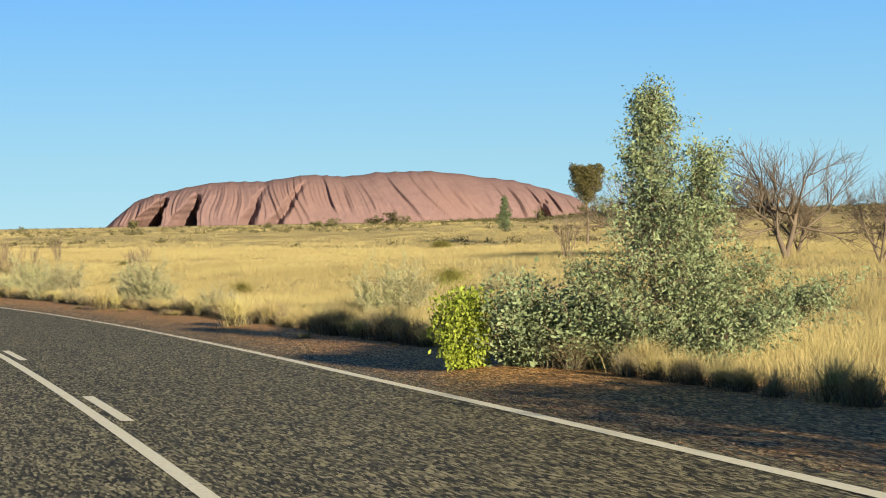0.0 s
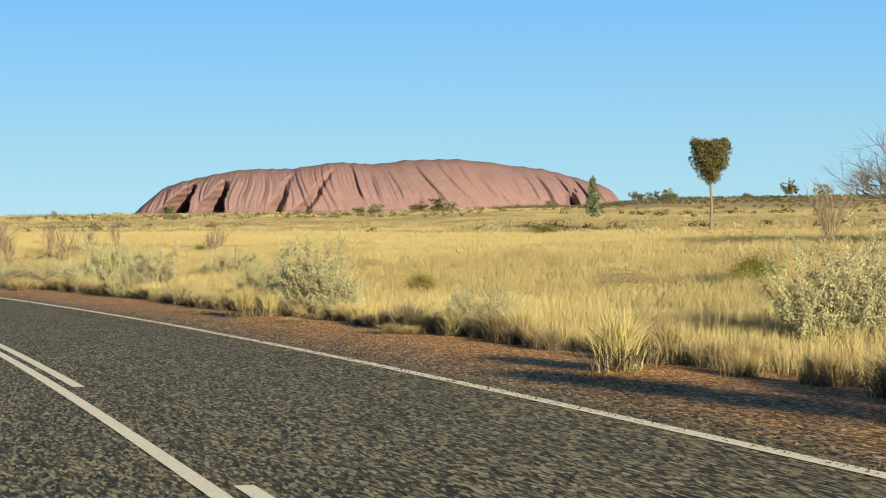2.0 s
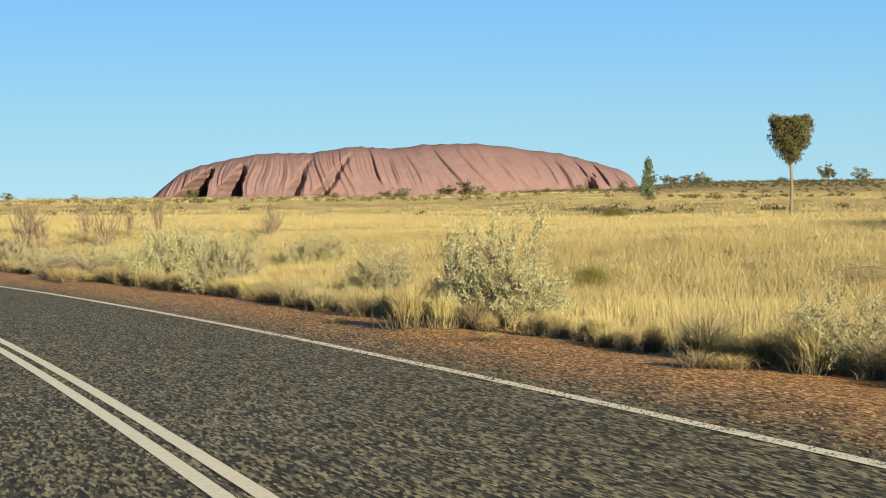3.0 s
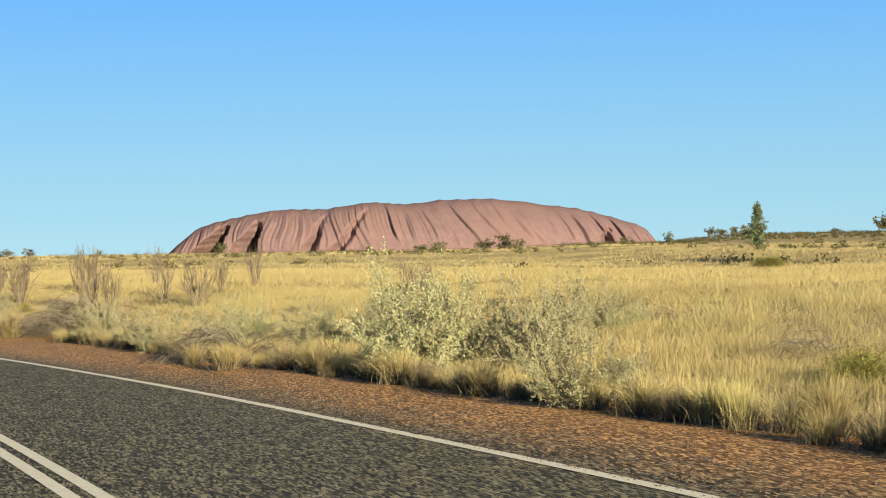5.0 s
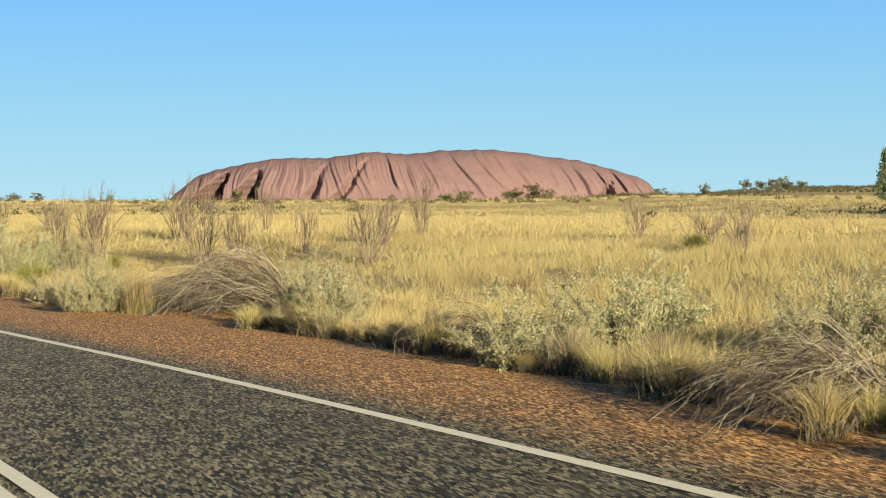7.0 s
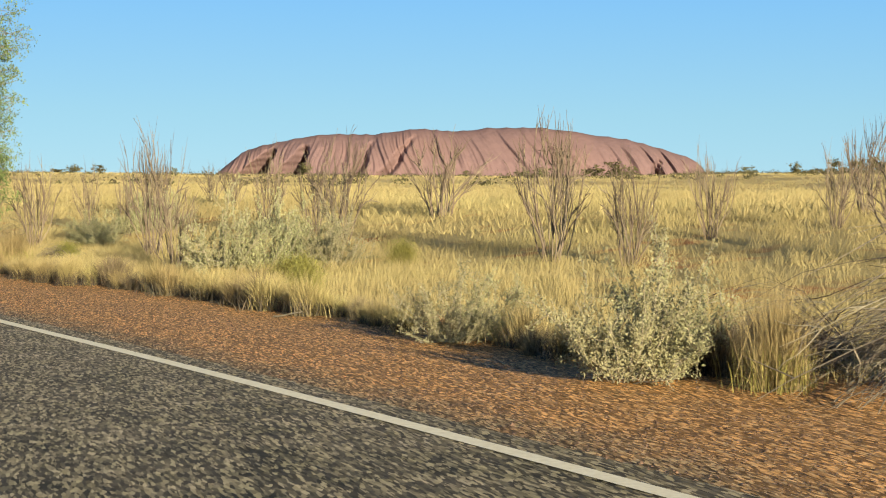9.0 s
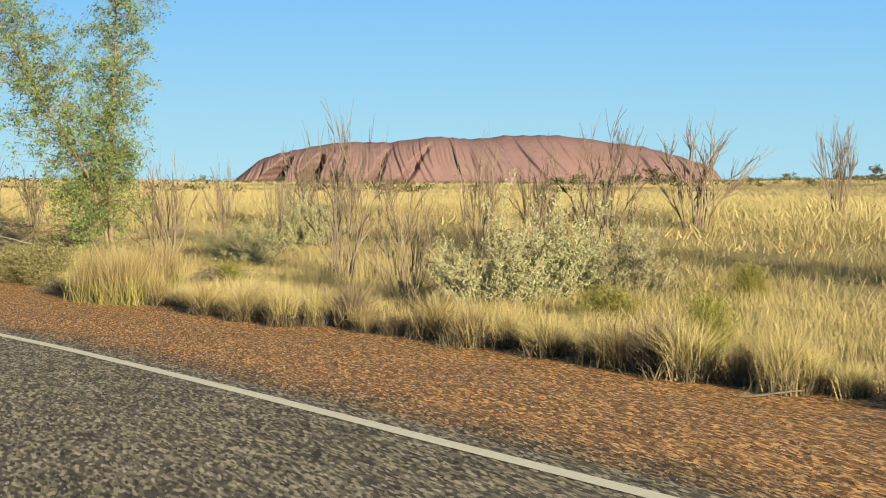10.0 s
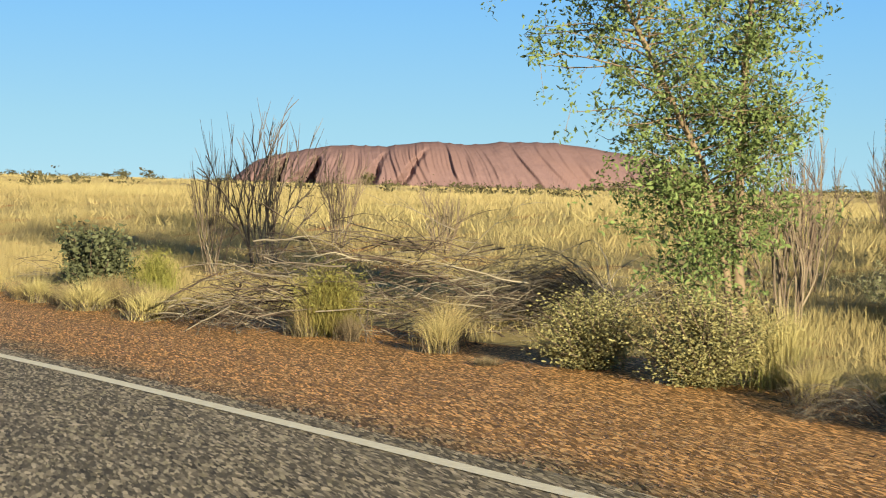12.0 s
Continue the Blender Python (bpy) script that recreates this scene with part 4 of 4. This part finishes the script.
brush_pile(-10.7, 131.6, 1.05, 4.5, 150, 300, PILE_LABEL, 0.9)
brush_pile(-14.5, 138.6, 0.5, 1.5, 150, 90, PILE_LABEL)


# ---- single trees and bushes against the sky ----
def distant(x, y, h, w):
    put("far_tree", far_tree, x, y, h, w, (x * 37) % 360, "small dark tree on the distant plain", "tree", "distant trees", 0.05, 5)


distant(5, 477, 1.9, 2.9)
distant(11, 477, 1.9, 2.9)
distant(28, 476, 1.7, 1.6)
distant(59, 473, 3.0, 3.4)
distant(97, 465, 1.7, 2.2)
distant(127, 457, 3.0, 4.6)
distant(131, 456, 3.7, 5.0)
distant(135, 455, 2.8, 3.6)
distant(112, 466, 2.0, 4.2)
distant(116, 465, 2.5, 4.6)
distant(153, 448, 1.4, 2.2)
distant(161, 445, 2.1, 3.9)
distant(172, 440, 2.8, 2.9)
distant(184, 434, 2.1, 3.2)
distant(190, 431, 1.3, 3.6)
distant(210, 421, 1.3, 2.5)
distant(-18, 442, 1.0, 2.2)
distant(-14, 442, 1.0, 1.9)
distant(0, 442, 1.0, 2.8)
distant(3, 441, 1.0, 2.2)
distant(198, 470, 2.7, 3.3)
distant(204, 466, 2.2, 2.2)
distant(207, 465, 2.9, 4.0)
distant(184, 413, 1.9, 2.9)
distant(179, 416, 2.3, 2.2)
distant(217, 410, 4.5, 4.6)
distant(225, 406, 3.4, 3.7)


# ---- the grass ----
# tussocks in a row along the verge, each a thing of its own
_rng = np.random.default_rng(40)
_u = 12.0
while _u < 156:
    _u += _rng.uniform(0.3, 0.78)
    if (123.0 < _u < 132.5 or 91.5 < _u < 95.3) and _rng.uniform() < 0.9:
        continue    # brush lies there
    lat = float(verge(_u)) + abs(_rng.normal(0, 0.3)) + 0.22
    x, y = (float(c) for c in road_xy(_u, lat))
    high = _rng.uniform(0.26, 0.42) + 0.3 * _rng.uniform(0, 1) ** 2
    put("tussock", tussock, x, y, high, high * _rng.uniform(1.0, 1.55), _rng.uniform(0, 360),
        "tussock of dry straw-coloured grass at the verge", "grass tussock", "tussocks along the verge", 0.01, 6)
# tall tussocks, some of them fresh and yellow
for x, y, h, w in (
        (-13.9, 135.6, 0.47, 0.95),
        (-13.2, 134.0, 0.42, 0.89),
        (-8.2, 120.9, 0.94, 0.68),
        (-8.2, 125.6, 0.8, 0.65),
        (-7.7, 120.3, 1.02, 1.24),
        (-7.5, 121.0, 0.89, 0.75),
        (-7.2, 120.1, 0.37, 0.42),
        (-6.7, 117.5, 0.58, 0.62),
        (-6.3, 116.3, 0.56, 0.67),
        (-5.9, 115.3, 0.64, 0.58),
        (-5.5, 115.1, 0.54, 0.4),
        (-4.4, 111.5, 0.56, 0.68),
        (-3.9, 110.2, 0.53, 0.75),
        (-3.0, 106.7, 0.64, 0.61),
        (-0.9, 96.9, 0.91, 0.54),
        (0.3, 91.5, 0.45, 0.55),
        (1.9, 76.5, 0.49, 0.49),
        (2.2, 74.5, 0.55, 0.63),
        (5.3, 50.1, 0.68, 0.7),
        (5.7, 49.8, 0.56, 0.54),
        (6.5, 34.7, 0.71, 0.83),
        (-6.9, 123.0, 0.95, 1.0), (-7.6, 123.6, 0.9, 0.9),
):
    if h > 0.75:
        put("upright", upright_tussock, x, y, h, max(1.1 * w, 0.75), x * 50, "tall stiff straw-yellow tussock with a green foot", "grass tussock", "tussocks along the verge", 0.01, 3)
    else:
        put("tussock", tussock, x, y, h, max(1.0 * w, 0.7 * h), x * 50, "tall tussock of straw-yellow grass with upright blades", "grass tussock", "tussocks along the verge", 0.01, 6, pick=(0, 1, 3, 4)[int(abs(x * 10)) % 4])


def clumps(rng, u0, u1, l0, l1, count, patch=0.5):
    """Centres of clumps between the verge and a distance from the road, thinned in patches."""
    u = rng.uniform(u0, u1, count)
    lat = np.sqrt(rng.uniform(0, 1, count)) if l1 > 200 else rng.uniform(0, 1, count)
    lat = np.maximum(l0, verge(u) + 0.6 if l0 < 12 else l0) + lat * (l1 - l0)
    x, y = road_xy(u, lat)
    keep = ripple(x, y, 1.9, 6.0) + rng.normal(0, 0.5, count) > -1 + patch
    keep &= rng.uniform(0, 1, count) < smooth(u0, u0 + 14, u + 5 * ripple(x, y, 9, 2.0)) + (0.4 if l0 < 11 else 0.0)
    keep &= rng.uniform(0, 1, count) < 1 - 0.9 * smooth(l1 - 0.3 * (l1 - l0), l1 + 4, np.abs(lat) + 3 * ripple(x, y, 11, 4.0)) * (l1 > 30)
    return x[keep], y[keep]


def field(name, rng, x, y, blades, high, spread, width, lean, near, label):
    z = land_z(x, y)
    n = len(x)
    tall = high * (0.75 + 0.25 * ripple(x, y, 3.1, 9.0)) * rng.uniform(0.7, 1.2, n) * (1.2 - 0.25 * smooth(80, 105, y))
    k = np.repeat(np.arange(n), blades)
    roots = np.stack([x[k] + rng.normal(0, spread, len(k)), y[k] + rng.normal(0, spread, len(k)), z[k] - 0.02], 1)
    V, F = blade_fan(rng, roots, tall[k], width, lean, 0.5) if near else spear_fan(rng, roots, tall[k], width, lean)
    tagged(new(name, mesh_of(name, V, F, M_GRASS)), label, "grass", kind="stuff")


_rng = np.random.default_rng(41)
x, y = clumps(_rng, 4, 172, 7, 11.5, 5600, 0.35)
_u, _lat = road_ul(x, y)
bare = (((_u > 123) & (_u < 132.5)) | ((_u > 91.5) & (_u < 95.3))) & (_lat < 12.3) & (_rng.uniform(0, 1, len(x)) < 0.92)    # brush and bushes stand there
x, y = x[~bare], y[~bare]
field("verge_grass", _rng, x, y, 46, 0.38, 0.14, 0.007, 0.6, True, "dense dry golden grass behind the verge")
x, y = clumps(_rng, -12, 200, 11.3, 23, 15500, 0.0)
field("near_grass", _rng, x, y, 48, 0.35, 0.22, 0.0075, 0.55, False, "dry golden grass of the near plain")
x, y = clumps(_rng, 5, 230, 20, 64, 39000, 0.0)
field("plain_grass", _rng, x, y, 22, 0.31, 0.34, 0.0095, 0.6, False, "dry golden grass on the plain")


def sector(rng, count, b0, b1, d0, d1):
    b, d = np.radians(rng.uniform(b0, b1, count)), np.exp(rng.uniform(math.log(d0), math.log(d1), count))
    x, y = d * np.sin(b), 40 + d * np.cos(b)
    lat = road_ul(x, y)[1]
    return x[lat > 18], y[lat > 18]


x, y = sector(_rng, 32000, -28, 62, 75, 330)
_off_dune = (np.degrees(np.arctan2(x, y)) < 20.5) | (np.hypot(x, y - 60) < 290) | (_rng.uniform(0, 1, len(x)) < 0.12)    # little grass on the dunes
x, y = x[_off_dune], y[_off_dune]
field("far_grass", _rng, x, y, 15, 0.34, 0.7, 0.036, 0.6, False, "dry golden grass far out on the plain")
x, y = sector(_rng, 9000, -28, 62, 300, 1500)
_off_dune = (np.degrees(np.arctan2(x, y)) < 20.5) | (_rng.uniform(0, 1, len(x)) < 0.1)
x, y = x[_off_dune], y[_off_dune]
field("farthest_grass", _rng, x, y, 12, 0.5, 1.6, 0.2, 0.4, False, "dry grass towards the horizon")

# the same grass on the other side of the road
u, lat = _rng.uniform(-60, 260, 11000), -6.5 - 60 * _rng.uniform(0, 1, 11000) ** 1.4
x, y = road_xy(u, lat)
field("other_side_grass", _rng, x, y, 12, 0.4, 0.3, 0.02, 0.4, False, "dry golden grass across the road")

# dark low scrub in the distance
x, y = sector(_rng, 6000, -28, 62, 120, 1400)
keep = ripple(x, y, 30, 3.0) + 0.8 * (np.hypot(x, y) > 300) + 1.5 * (land_z(x, y) > 1.4) - 0.2 * (np.arctan2(x, y) < 0.05) + _rng.normal(0, 0.3, len(x)) > 0.55
x, y = x[keep], y[keep]
b, d = np.radians(_rng.uniform(20.5, 60, 2600)), _rng.uniform(330, 480, 2600)      # thick on the dunes
x, y = np.append(x, d * np.sin(b)), np.append(y, 60 + d * np.cos(b))
z = land_z(x, y)
k = np.repeat(np.arange(len(x)), 40)
size = (_rng.uniform(0.35, 0.95, len(x)) * np.where(np.degrees(np.arctan2(x, y)) > 20.5, 0.6, 1.0))[k]
spots = np.stack([x[k] + _rng.normal(0, 0.55, len(k)) * size, y[k] + _rng.normal(0, 0.55, len(k)) * size, z[k] + np.abs(_rng.normal(0, 0.45, len(k))) * size], 1)
tagged(new("far_scrub", mesh_of("far_scrub", *leaf_cards(_rng, spots, 0.24, 0.7, 0.3), M_SCRUB)), "low brown-green scrub dotted over the far plain", "scrub", kind="stuff")

# single sticks and small tufts on the shoulder
def stick(x, y, length, turn, label):
    ob = new("stick", mesh_of("stick", *tubes([(bough(np.random.default_rng(int(y * 10)), (0, 0, 0), (1, 0, 0), length, 0.05, 0, 6), 0.014, 0.006)], 6), M_BRUSH))
    ob.matrix_basis = pose(x, y, land(x, y) + 0.016, 0, 0, turn)
    tagged(ob, label, "stick")


stick(-3.46, 106.54, 0.6, -64, "pale bare stick lying on red sand")
stick(2.28, 76.44, 1.0, -76, "pale dry branch lying at the edge of the grass")
for x, y, h, w in ((6.65, 28.7, 0.13, 0.4), (5.6, 47.3, 0.12, 0.4), (6.15, 42.7, 0.2, 0.5), (6.4, 42.5, 0.18, 0.55), (-9.35, 128.5, 0.25, 0.4), (-10.3, 127.8, 0.12, 0.35), (4.8, 52.3, 0.12, 0.4)):
    put("tussock", tussock, x, y, h, w, x * 70, "small tuft of dry grass on the gravel shoulder", "grass tussock", "tussocks along the verge", 0.01, 6)

# loose gravel on the shoulder
_rng = np.random.default_rng(43)
n = 60000
u = _rng.uniform(4, 150, n)
lat = 5.75 + np.abs(_rng.normal(0.9, 0.9, n)) % 3.2
x, y = road_xy(u, lat)
z = land_z(x, y)
r = (_rng.uniform(0.005, 0.013, n) * (1 + (_rng.uniform(0, 1, n) > 0.97)))[:, None, None]
shape = np.array([[1, 0, 0], [-0.5, 0.8, 0.1], [-0.5, -0.8, 0], [0.1, 0.1, 0.8]])[None] * r * _rng.uniform(0.6, 1.3, (n, 4, 3))
V = (np.stack([x, y, z + 0.008], 1)[:, None] + shape).reshape(-1, 3)
i = np.arange(n)[:, None] * 4
tagged(new("loose_gravel", mesh_of("loose_gravel", V, np.concatenate([i + [[0, 1, 3]], i + [[1, 2, 3]], i + [[2, 0, 3]]]), M_STONE)), "loose red and grey gravel on the shoulder", "gravel", kind="stuff")
